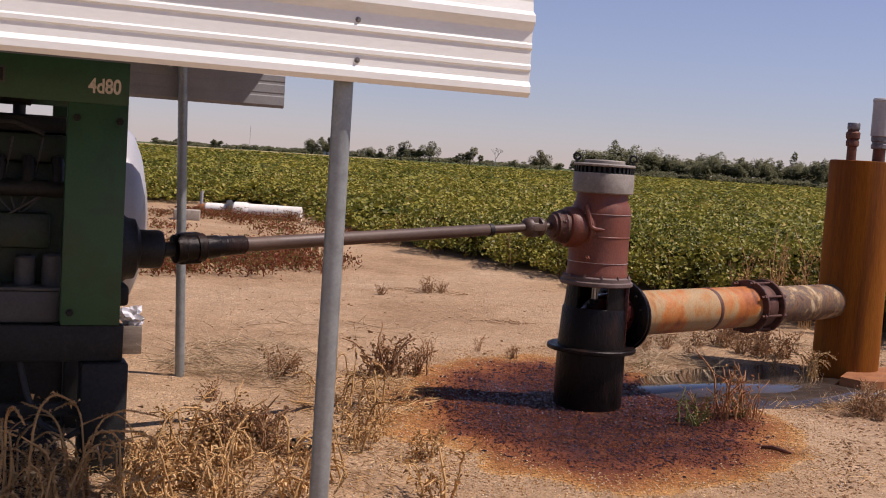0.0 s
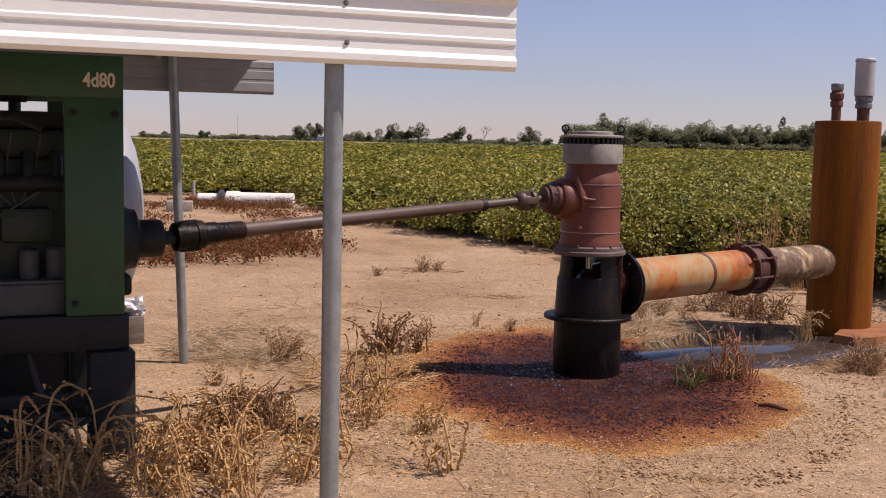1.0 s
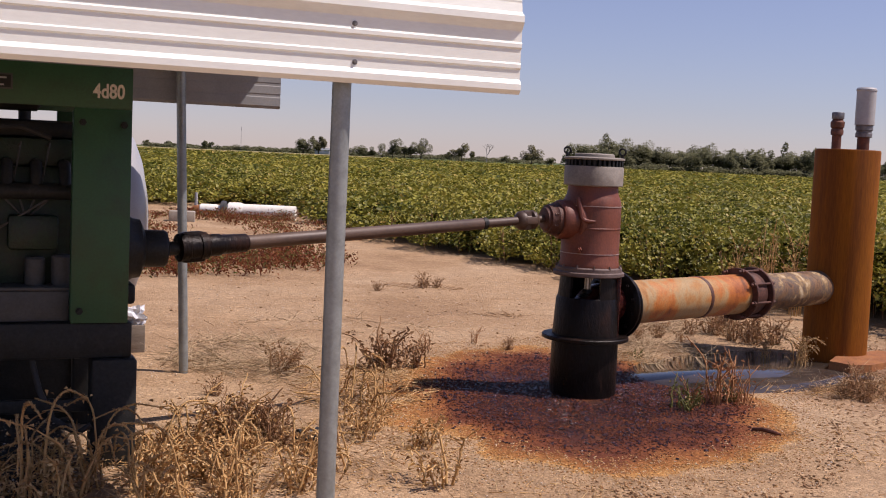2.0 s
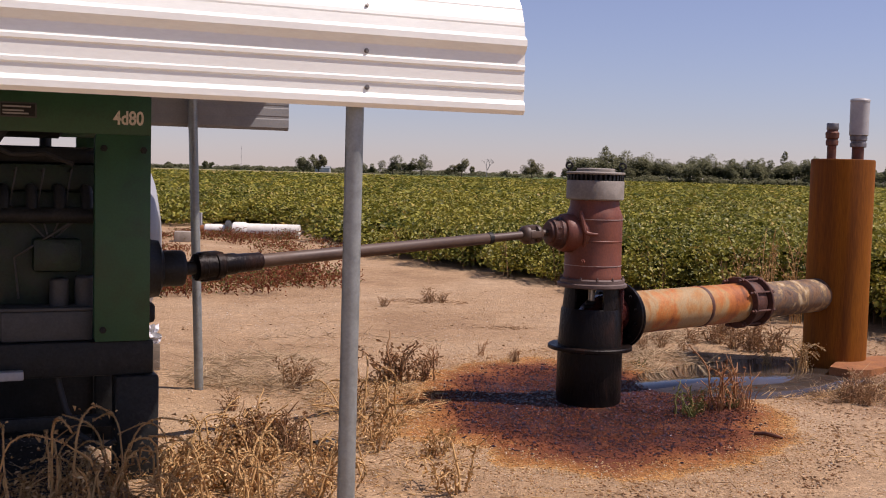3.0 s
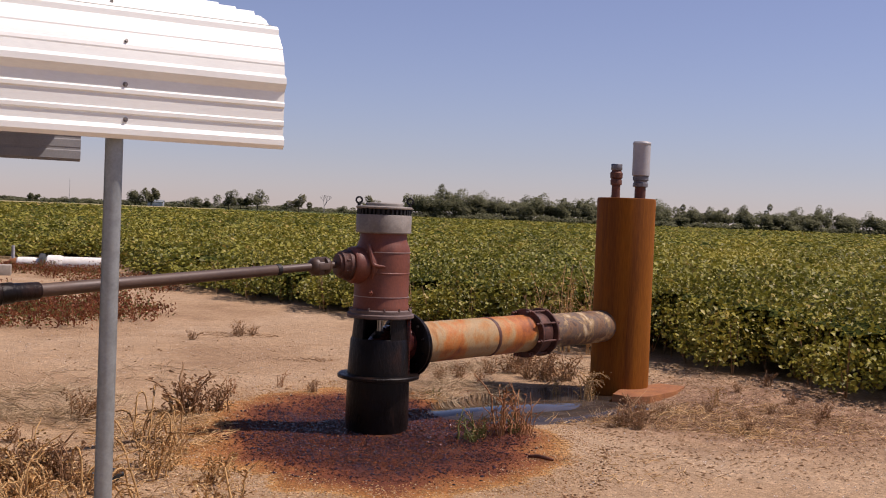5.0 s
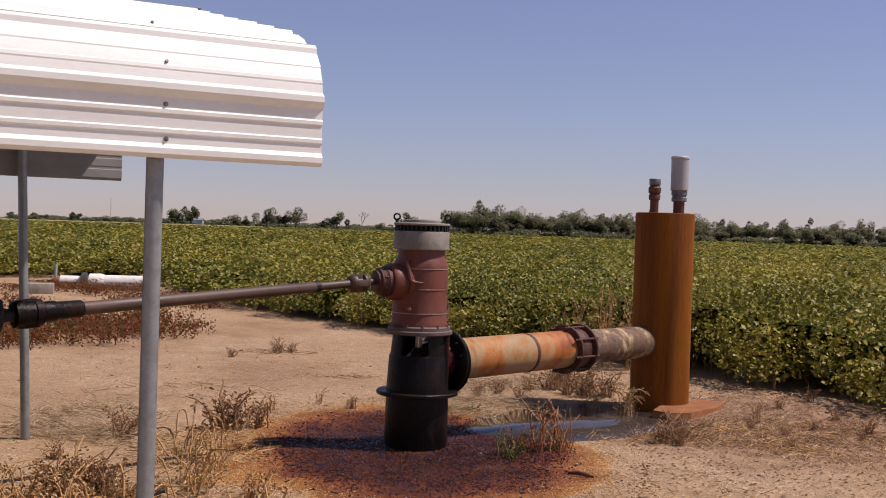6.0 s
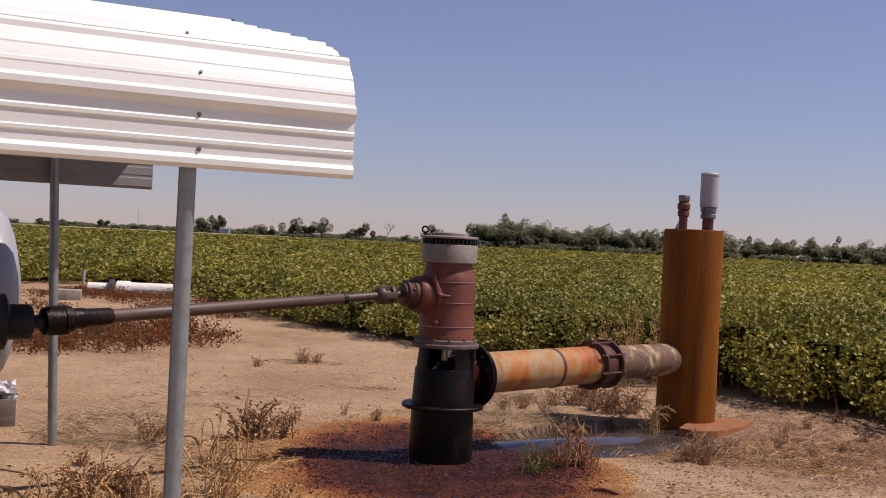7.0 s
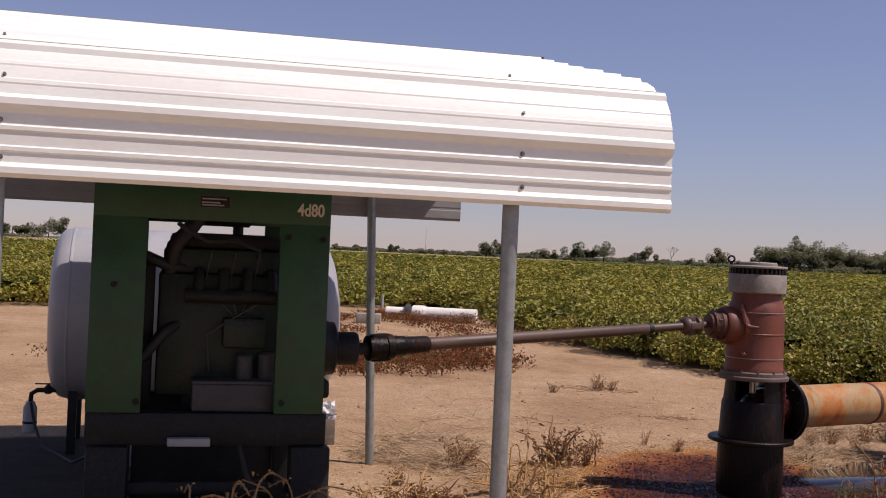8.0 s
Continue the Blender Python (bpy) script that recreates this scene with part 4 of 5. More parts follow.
    part("tie_bar", box(B(), (-2.25, 1.24, 0.25), (-1.44, 1.28, 0.31), 0.006), M["black"], skid)
    part("drain_hose", tube(B(), [(-1.7, 1.3, 0.52), (-1.66, 1.26, 0.35), (-1.6, 1.25, 0.22), (-1.5, 1.2, 0.16), (-1.44, 1.18, 0.2)], 0.014, 10), M["rubber"], skid)


build_engine()


# ---- fuel tank ----
def build_tank():
    t = thing("fuel_tank", SHED @ pose(0.2, 0.6, 0.05), "white horizontal steel fuel tank on short legs", "tank")
    axis = pose(0, 3.85, 0.92) @ ALONG_X
    r = 0.625
    prof = [(0.02, -2.955), (0.30, -2.95), (0.47, -2.938), (0.56, -2.912), (0.605, -2.87), (r, -2.80), (r, -2.2), (r, -1.1), (0.61, -1.02), (0.56, -0.965), (0.45, -0.92), (0.25, -0.875), (0.02, -0.86)]
    part("shell", lathe(B(), prof, 72, axis), M["tank"], t)
    for x in (-2.80, -1.92, -1.1):
        part("weld_seam", lathe(B(), [(r - 0.002, x - 0.012), (r + 0.004, x - 0.006), (r + 0.004, x + 0.006), (r - 0.002, x + 0.012)], 72, axis), M["tank"], t)
    # legs are black: the shade below the tank is put into their colour
    for x in (-2.76, -1.12):
        for y in (3.55, 4.15):
            part("leg", box(B(), (x - 0.03, y - 0.03, -0.12), (x + 0.03, y + 0.03, 0.42), 0.004), M["black"], t)
    part("outlet_pipe", tube(B(), [(-2.72, 3.6, 0.39), (-2.9, 3.6, 0.385), (-3.0, 3.6, 0.385), (-3.04, 3.6, 0.36), (-3.045, 3.6, 0.30)], 0.017, 12), M["black"], t)
    part("valve_lever", box(B(), (-3.02, 3.59, 0.425), (-2.86, 3.61, 0.433), 0.002), M["black"], t)
    part("valve_body", lathe(B(), [(0.02, 0.36), (0.03, 0.37), (0.03, 0.40), (0.01, 0.425)], 14, pose(-2.93, 3.6, 0)), M["black"], t)
    f = part("fuel_filter", lathe(B(), [(0.04, 0.085), (0.048, 0.095), (0.048, 0.26), (0.035, 0.285), (0.03, 0.305)], 24, pose(-3.045, 3.6, 0)), M["vent"], t, "white spin-on fuel filter")
    part("filter_band", lathe(B(), [(0.0485, 0.15), (0.0495, 0.152), (0.0495, 0.165), (0.0485, 0.167)], 24, pose(-3.045, 3.6, 0)), M["black"], f)
    part("fuel_line", tube(B(), [(-3.04, 3.57, 0.30), (-3.0, 3.5, 0.15), (-2.93, 3.3, 0.04), (-2.7, 2.8, 0.02), (-2.3, 2.3, 0.3), (-2.2, 2.0, 0.55)], 0.010, 8), M["rubber"], t)


build_tank()

# ---- vegetation helpers ----
rng = np.random.default_rng(7)


def leaves(pos, size, up=0.6, fold=0.25, wide=0.75, r=None):
    """Folded leaf blades: corners and triangles for blades at pos, of the sizes given."""
    r = r or rng
    n = len(pos)
    nrm = r.normal(size=(n, 3))
    nrm /= np.linalg.norm(nrm, axis=1, keepdims=True)
    nrm[:, 2] = np.abs(nrm[:, 2]) + up
    nrm /= np.linalg.norm(nrm, axis=1, keepdims=True)
    a = r.normal(size=(n, 3))
    t = np.cross(nrm, a)
    t /= np.linalg.norm(t, axis=1, keepdims=True)
    s = np.cross(nrm, t)
    size = np.broadcast_to(np.asarray(size, float), (n,))[:, None]
    base = pos - t * size * 0.5
    tip = pos + t * size * 0.5 - nrm * size * 0.12
    lft = pos + s * size * wide * 0.5 + nrm * size * fold * 0.5 - t * size * 0.1
    rgt = pos - s * size * wide * 0.5 + nrm * size * fold * 0.5 - t * size * 0.1
    v = np.stack([base, rgt, tip, lft], 1).reshape(-1, 3)
    k = 4 * np.arange(n)[:, None]
    f = np.concatenate([k + [0, 1, 2], k + [0, 2, 3]], 1).reshape(-1, 3)
    return v, f


def blades(pos, way, length, width):
    """Thin straw blades as narrow three-sided slivers along way."""
    n = len(pos)
    way = way / np.linalg.norm(way, axis=1, keepdims=True)
    side = np.cross(way, rng.normal(size=(n, 3)))
    side /= np.linalg.norm(side, axis=1, keepdims=True)
    top = np.cross(way, side)
    length, width = (np.broadcast_to(np.asarray(q, float), (n,))[:, None] for q in (length, width))
    c = [pos + side * width, pos - side * width * 0.5 + top * width * 0.8, pos - side * width * 0.5 - top * width * 0.8, pos + way * length]
    v = np.stack(c, 1).reshape(-1, 3)
    k = 4 * np.arange(n)[:, None]
    f = np.concatenate([k + [0, 1, 3], k + [1, 2, 3], k + [2, 0, 3]], 1).reshape(-1, 3)
    return v, f


def join(sets):
    """One array of corners and one of triangles out of several."""
    vs, fs, n = [], [], 0
    for v, f in sets:
        vs.append(v)
        fs.append(np.asarray(f) + n)
        n += len(v)
    return np.concatenate(vs), np.concatenate(fs)


def stalk(pts, r0, r1, sides=4):
    """A tapering stem along points."""
    pts = np.asarray(pts, float)
    n = len(pts)
    v, f = [], []
    for i, p in enumerate(pts):
        t = pts[min(i + 1, n - 1)] - pts[max(i - 1, 0)]
        t /= np.linalg.norm(t) + 1e-9
        a = np.cross(t, (0.31, 0.77, 0.55))
        a /= np.linalg.norm(a) + 1e-9
        b = np.cross(t, a)
        r = r0 + (r1 - r0) * i / (n - 1)
        for k in range(sides):
            w = 2 * math.pi * k / sides
            v.append(p + r * (math.cos(w) * a + math.sin(w) * b))
    for i in range(n - 1):
        for k in range(sides):
            j = (k + 1) % sides
            a, b, c, d = i * sides + k, i * sides + j, (i + 1) * sides + j, (i + 1) * sides + k
            f += [(a, b, c), (a, c, d)]
    return np.array(v), np.array(f)


# ---- crop field ----
EDGE_X = [-400, -13, -10, -7.6, -6, -4.2, -3.7, -3.2, -1.8, -0.2, 1.1, 2.5, 3.3, 3.9, 4.3, 4.8, 5.2, 9, 40]
EDGE_Y = [17.1, 20.4, 23.4, 27.2, 28, 27.4, 24.9, 22.9, 19.5, 16.2, 14.3, 13.0, 11.6, 10.6, 9.9, 8.9, 7.9, 0, -50]


def crop_edge(x):
    return np.interp(x, EDGE_X, EDGE_Y)


def crop_height(x, y):
    near = np.exp(-((x - 5.5) ** 2 + (y - 10.2) ** 2) / 24)
    return 0.74 + 0.28 * near + 0.07 * np.sin(x * 0.8 + 1.3 * np.sin(y * 0.37)) + 0.05 * np.sin(y * 1.1 + x * 0.5)


def plant_spots(lo, hi, spread, along):
    """Plants in jittered rows within a ring of the field."""
    rows = np.arange(-hi, hi, spread)
    out = []
    for x0 in rows:
        y = np.arange(-8, hi, along)
        x = x0 + rng.normal(0, 0.08, len(y)) + 0.12 * np.sin(y * 0.3)
        y = y + rng.normal(0, along * 0.3, len(y))
        d = np.hypot(x, y)
        ang = np.degrees(np.arctan2(x, y))
        keep = (d >= lo) & (d < hi) & (ang > -42) & (ang < 38) & (y > crop_edge(x) + 0.3 + 0.28 * np.sin(x * 2.1 + 0.6) + 0.18 * np.sin(x * 5.3 + 1))
        out.append(np.stack([x[keep], y[keep]], 1))
    return np.concatenate(out)


def crop_leaves(spots, per, size, wide, skin=0.5, up=0.6):
    n = len(spots)
    h = crop_height(spots[:, 0], spots[:, 1]) * rng.uniform(0.62, 1.24, n)
    inside = np.clip((spots[:, 1] - crop_edge(spots[:, 0])) / 1.7, 0.0, 1.0)
    h *= 0.55 + 0.45 * inside
    u = rng.normal(size=(n, per, 3))
    u /= np.linalg.norm(u, axis=2, keepdims=True)
    r = rng.uniform(skin, 1.0, (n, per, 1)) ** 0.6
    p = np.empty((n, per, 3))
    p[..., 0] = spots[:, None, 0] + u[..., 0] * r[..., 0] * wide
    p[..., 1] = spots[:, None, 1] + u[..., 1] * r[..., 0] * wide
    p[..., 2] = h[:, None] * (0.56 + 0.44 * u[..., 2] * r[..., 0])
    p = p.reshape(-1, 3)
    p[:, 2] = np.maximum(p[:, 2], 0.03)
    s = size * rng.uniform(0.55, 1.3, len(p))
    return leaves(p, s, up=up, wide=0.85)


def build_crop():
    sets = []
    near = plant_spots(0, 19, 0.62, 0.26)
    sets.append(crop_leaves(near, 400, 0.053, 0.43, 0.35, 0.35))
    stems = []
    for x, y in near:
        for k in range(2):
            dx, dy = rng.normal(0, 0.1, 2)
            stems.append(stalk([(x, y, -0.02), (x + dx * 0.5, y + dy * 0.5, 0.28), (x + dx, y + dy, 0.55)], 0.008, 0.004, 3))
    sets.append(crop_leaves(plant_spots(19, 42, 0.75, 0.36), 135, 0.095, 0.47, 0.45, 0.8))
    sets.append(crop_leaves(plant_spots(42, 105, 1.0, 0.7), 42, 0.22, 0.6, 0.65, 2.2))
    sets.append(crop_leaves(plant_spots(105, 280, 2.1, 2.1), 13, 0.55, 1.15, 0.8, 3.0))
    v, f = join(sets)
    ob = cloud("crop_field", v, f, M["crop"])
    tagged(ob, "knee-high leafy green row crop with yellowing patches", "crop field", kind="stuff")
    v, f = join(stems)
    ob = cloud("crop_stems", v, f, M["brownweed"])
    tagged(ob, "thin brown stems under the leafy crop", "crop stems", kind="stuff")
    # dark sheet that closes gaps below the leaves, their shade put into its colour
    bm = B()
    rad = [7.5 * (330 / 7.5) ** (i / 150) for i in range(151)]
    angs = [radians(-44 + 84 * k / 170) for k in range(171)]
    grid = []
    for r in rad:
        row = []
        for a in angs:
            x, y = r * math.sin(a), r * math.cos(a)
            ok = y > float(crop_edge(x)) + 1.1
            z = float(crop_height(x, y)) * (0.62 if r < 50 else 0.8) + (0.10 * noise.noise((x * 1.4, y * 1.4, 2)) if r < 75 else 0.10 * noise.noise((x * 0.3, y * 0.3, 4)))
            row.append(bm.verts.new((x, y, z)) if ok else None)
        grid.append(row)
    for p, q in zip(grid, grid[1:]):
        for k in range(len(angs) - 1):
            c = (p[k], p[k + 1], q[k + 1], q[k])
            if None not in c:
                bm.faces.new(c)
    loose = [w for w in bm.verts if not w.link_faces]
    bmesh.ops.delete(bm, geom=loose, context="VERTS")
    ob = part("crop_shade_sheet", bm, M["under"], smooth=180)
    tagged(ob, "dark green sheet standing in for shade under the crop", "crop", kind="stuff")


build_crop()


# ---- far land: trees, woods, mast ----
def crown(cx, cy, cz, rx, rz, n, size, seed):
    r = np.random.default_rng(seed)
    lobes = r.normal(size=(9, 3)) * [rx * 0.5, rx * 0.5, rz * 0.45]
    lobes[:, 2] = np.abs(lobes[:, 2]) * 0.9 - rz * 0.25
    pick = r.integers(0, 9, n)
    u = r.normal(size=(n, 3))
    u /= np.linalg.norm(u, axis=1, keepdims=True)
    rad = r.uniform(0.55, 1.0, (n, 1))
    p = lobes[pick] + u * rad * np.array([rx, rx, rz]) * r.uniform(0.32, 0.58, 9)[pick][:, None]
    p += [cx, cy, cz]
    return leaves(p, size * r.uniform(0.6, 1.4, n), up=1.2, wide=0.9, r=r)


def build_tree(x, y, h, w, seed, dry=False, label=""):
    t = thing("tree", pose(x, y, 0), label or "distant dark green field tree with uneven crown", "tree", "trees along the far field edge")
    r = random.Random(seed)
    bm = B()
    tube(bm, [(0, 0, -0.3), (0.05 * h * (r.random() - 0.5), 0, 0.25 * h), (0.08 * h * (r.random() - 0.5), 0, 0.6 * h)], [0.035 * h, 0.026 * h, 0.012 * h], 7)
    for k in range(6):
        a = r.random() * 6.28
        z = h * (0.25 + 0.3 * r.random())
        tube(bm, [(0, 0, z), (0.2 * w * math.cos(a), 0.2 * w * math.sin(a), z + 0.14 * h), (0.4 * w * math.cos(a), 0.4 * w * math.sin(a), z + 0.3 * h)], [0.014 * h, 0.009 * h, 0.004 * h], 5)
    part("trunk", bm, M["bark"], t)
    v, f = crown(0, 0, 0.52 * h, w * 0.60, 0.50 * h, 3200, 0.058 * h, seed)
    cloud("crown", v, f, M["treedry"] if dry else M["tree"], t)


def build_bare_tree(x, y, h):
    t = thing("bare_tree", pose(x, y, 0), "leafless grey dead tree on the horizon", "tree", "trees along the far field edge")
    r = random.Random(4)
    bm = B()

    def limb(p, way, length, rad, depth):
        q = p + way * length
        tube(bm, [p, (p + q) / 2 + Vector((r.uniform(-1, 1), r.uniform(-1, 1), 0)) * length * 0.06, q], [rad, rad * 0.8, rad * 0.6], 5)
        if depth:
            for k in range(3):
                w = (way + Vector((r.uniform(-0.8, 0.8), r.uniform(-0.5, 0.5), r.uniform(-0.1, 0.5)))).normalized()
                limb(q, w, length * 0.62, rad * 0.55, depth - 1)

    limb(Vector((0, 0, -0.2)), Vector((0, 0, 1)), h * 0.36, 0.22, 4)
    part("trunk", bm, surface("bleached_dead_wood", [(0.3, (0.25, 0.23, 0.21)), (0.7, (0.4, 0.38, 0.36))], 4, (0.8, 0.9)), t)


FAR = 1.4  # spread of the tree row
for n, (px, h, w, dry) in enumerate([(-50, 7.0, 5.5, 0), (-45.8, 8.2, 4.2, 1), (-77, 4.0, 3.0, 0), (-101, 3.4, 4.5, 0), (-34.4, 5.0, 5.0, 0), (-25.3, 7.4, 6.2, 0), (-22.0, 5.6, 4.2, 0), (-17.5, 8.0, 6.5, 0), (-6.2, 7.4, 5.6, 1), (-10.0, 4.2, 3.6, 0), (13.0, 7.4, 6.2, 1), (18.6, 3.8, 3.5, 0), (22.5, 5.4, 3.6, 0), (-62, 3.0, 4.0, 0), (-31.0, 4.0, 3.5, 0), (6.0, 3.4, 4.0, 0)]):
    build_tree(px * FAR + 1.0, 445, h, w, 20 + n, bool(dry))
build_bare_tree(1.4 * FAR, 445, 9.2)


def build_woods(name, label, x0, x1, y, low, high, count, seed):
    r = np.random.default_rng(seed)
    sets = []
    for k in range(count):
        x = x0 + (x1 - x0) * (k + r.uniform(-0.4, 0.4)) / count
        h = r.uniform(low, high) * (0.9 + 0.14 * math.sin(k * 0.9) + 0.1 * math.sin(k * 2.3))
        w = r.uniform(2.8, 4.8)
        sets.append(crown(x, y + r.uniform(-9, 9), 0.52 * h, w, 0.48 * h, 1700, 0.5, seed * 50 + k))
        sets.append(crown(x, y - 8, 1.0, w, 1.5, 260, 0.7, seed * 80 + k))
        sets.append(stalk([(x, y, -0.2), (x + 0.2, y, 0.7 * h)], 0.24, 0.08, 5))
    v, f = join(sets)
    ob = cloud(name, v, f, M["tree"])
    tagged(ob, label, "woods", kind="stuff")


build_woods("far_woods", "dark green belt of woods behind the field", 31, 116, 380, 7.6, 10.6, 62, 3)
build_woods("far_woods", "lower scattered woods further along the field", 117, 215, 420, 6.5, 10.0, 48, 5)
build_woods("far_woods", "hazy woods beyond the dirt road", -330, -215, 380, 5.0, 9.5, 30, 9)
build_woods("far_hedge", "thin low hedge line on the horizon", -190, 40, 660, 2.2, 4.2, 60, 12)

mast = thing("radio_mast", pose(-66.8 * 2.0, 636, 0), "thin grey radio mast on the horizon", "mast")
part("pole", cyl(B(), (0, 0, -0.5), (0, 0, 13.6), 0.10, 0.05, 8), M["collar"], mast)
for z in (4, 8, 12):
    part("collar", cyl(B(), (0, 0, z), (0, 0, z + 0.25), 0.14, seg=8), M["collar"], mast)
shed = thing("farm_shed", pose(-88, 636, 0), "small pale farm shed on the horizon", "shed")
part("wall", box(B(), (-4, -3, -0.2), (4, 3, 2.6), 0.05), M["tank"], shed)
roof = B()
for s in (-1, 1):
    box(roof, (-4.3, -0.1, 0), (4.3, 3.6, 0.12), 0.02, m=pose(0, 0, 3.6, 0, 0, 0 if s > 0 else 180) @ pose(0, 0, 0, -17, 0, 0))
part("roof", roof, M["galv"], shed)


def build_far_strip(name, x0, x1, y0, y1, z, mat, label):
    bm = B()
    n = 40
    rows = []
    for y in (y0, y0 + 1.5, (y0 + y1) / 2, y1):
        rows.append([bm.verts.new((x0 + (x1 - x0) * i / n, y, (0.0 if y == y0 else z) + 0.08 * noise.noise((i * 0.7, y * 0.1, 1)))) for i in range(n + 1)])
    for p, q in zip(rows, rows[1:]):
        for i in range(n):
            bm.faces.new((p[i], p[i + 1], q[i + 1], q[i]))
    tagged(part(name, bm, mat, smooth=180), label, "field", kind="structure")


M["stubble"] = surface("dry_yellow_stubble", [(0.3, (0.26, 0.21, 0.08)), (0.7, (0.38, 0.30, 0.14))], 0.05, (0.85, 0.95), bump=0.3, fine=2)
M["track"] = surface("pale_dirt_track", [(0.3, (0.40, 0.30, 0.21)), (0.7, (0.50, 0.39, 0.29))], 0.1, (0.85, 0.95), bump=0.2, fine=4)
build_far_strip("far_field", -190, -30, 303, 380, 0.75, M["stubble"], "far strip of dry yellow stubble")
build_far_strip("dirt_track", -200, -100, 190, 212, 0.85, M["track"], "pale raised dirt track across the field")


# ---- dry weeds in the yard ----
def curl_path(r, h, lean, droop):
    """A stem that rises, leans and hangs its head over."""
    a = r.random() * 6.28
    d = np.array([math.cos(a), math.sin(a), 0])
    pts, p, tilt = [], np.array([0.0, 0.0, -0.02]), r.uniform(0.0, lean)
    n = 14
    for i in range(n):
        pts.append(p.copy())
        f = i / (n - 1)
        ang = tilt + droop * min(1.0, max(0.0, f - 0.48) / 0.30)
        step = h * 1.35 / n
        p = p + step * (math.sin(ang) * d + math.cos(ang) * np.array([0, 0, 1])) + np.array([r.uniform(-1, 1), r.uniform(-1, 1), 0]) * 0.006
    return np.array(pts)


def build_weed(name, label, seed, stalks, h, mat, droop, leafy, group, heads=True, lean=0.6, thick=0.0050):
    r = random.Random(seed)
    g = np.random.default_rng(seed)
    t = thing(name, pose(0, 0, 0), label, "weed", group)
    for k in range(stalks):
        stems, tips = [], []
        off = np.array([r.uniform(-1, 1), r.uniform(-1, 1), 0]) * 0.06
        hh = h * r.uniform(0.5, 1.1)
        pts = curl_path(r, hh, lean, droop * r.uniform(0.3, 1.0)) + off
        stems.append(stalk(pts, thick * 1.4, thick * 0.6, 4))
        if heads:
            spine = np.array([np.interp(np.linspace(6.5, 13, 26), np.arange(14), pts[:, c]) for c in range(3)]).T
            for n, q in enumerate(spine):
                wide = 0.5 + 0.5 * math.sin(math.pi * min(1.0, 0.15 + n / 26))
                tips.append(blades(q + g.normal(0, 0.002, (11, 3)), g.normal(size=(11, 3)), g.uniform(0.005, 0.012, 11) * wide, 0.0030))
        for b in range(r.randint(0, 3)):
            i = r.randint(2, 9)
            way = np.array([r.uniform(-1, 1), r.uniform(-1, 1), r.uniform(0.1, 0.9)])
            way /= np.linalg.norm(way)
            ln = hh * r.uniform(0.15, 0.4)
            bp = np.array([pts[i] + way * ln * f + np.array([0, 0, -0.25 * ln * f * f]) for f in (0, 0.35, 0.7, 1.0)])
            stems.append(stalk(bp, thick * 0.8, thick * 0.4, 3))
            if heads and r.random() < 0.5:
                for q in bp[1:]:
                    stems.append(blades(q + g.normal(0, 0.005, (10, 3)), g.normal(size=(10, 3)), g.uniform(0.005, 0.011, 10), 0.002))
        if leafy:
            idx = g.integers(2, 12, leafy)
            lv, lf = leaves(pts[idx] + g.normal(0, 0.018 + 0.03 * h, (leafy, 3)) * [1, 1, 0.6], g.uniform(0.012, 0.034, leafy), up=-0.2, fold=0.8, wide=0.45, r=g)
            stems.append((lv, lf))
        v, f = join(stems)
        v[:, 2] = np.maximum(v[:, 2], -0.03)
        st = cloud("stalk", v, f, mat, t)
        if tips:
            v, f = join(tips)
            tagged(cloud("seed_head", v, f, mat, st), kind="stuff")
    return t


def scatter(master, spots, seed, lo=0.8, hi=1.2):
    """The first plant goes to the first spot, copies to the others."""
    r = random.Random(seed)
    for n, (x, y, *s) in enumerate(spots):
        k = s[0] if s else r.uniform(lo, hi)
        m = pose(x, y, ground_height(x, y), 0, 0, r.uniform(0, 360)) @ Matrix.Diagonal((k, k, k, 1))
        if n == 0:
            first = m
        else:
            copy_thing(master, m)
    master.matrix_basis = first


def spread(n, seed, boxes):
    r = random.Random(seed)
    out = []
    for _ in range(n):
        x0, x1, y0, y1 = r.choice(boxes)
        out.append((r.uniform(x0, x1), r.uniform(y0, y1)))
    return out


STRAW_LABEL = "dry straw-coloured weed with drooping seed heads"
front = [(-1.6, -0.9, 3.29, 4.05), (-1.3, -0.6, 3.48, 4.3), (-1.2, -0.6, 3.54, 4.55), (-1.1, -0.5, 3.54, 4.81), (-1.1, -0.5, 3.54, 4.43), (-0.5, 0.25, 3.67, 4.93), (-0.5, -0.1, 4.93, 6.07)]
for k, (stalks, h, droop, leafy, n, heads) in enumerate([(4, 0.40, 2.8, 4, 7, True), (5, 0.30, 1.6, 34, 9, False), (3, 0.46, 3.1, 3, 7, True), (6, 0.20, 1.4, 40, 13, False), (4, 0.28, 2.7, 6, 8, True)]):
    w = build_weed("dry_weed", STRAW_LABEL if heads else "dry straw-coloured weed with crumpled dead leaves", 40 + k, stalks, h, M["straw"], droop, leafy, "dry weeds in the yard", heads=heads)
    scatter(w, spread(n, 60 + k, front), 90 + k, 0.75, 1.15)
tall = build_weed("dry_weed", "tall straw-coloured weed with long curled-over heads", 77, 5, 0.55, M["straw"], 3.1, 6, "dry weeds in the yard", lean=0.35)
scatter(tall, [(-1.42, 3.52, 1.05), (-1.62, 3.31, 0.95), (-1.25, 3.73, 0.9), (-1.05, 3.86, 0.8)], 5)
brown = build_weed("dead_weed", "crumpled dark brown dead weed on bare sand", 51, 9, 0.22, M["brownweed"], 1.2, 22, "dead weeds in the yard", heads=False)
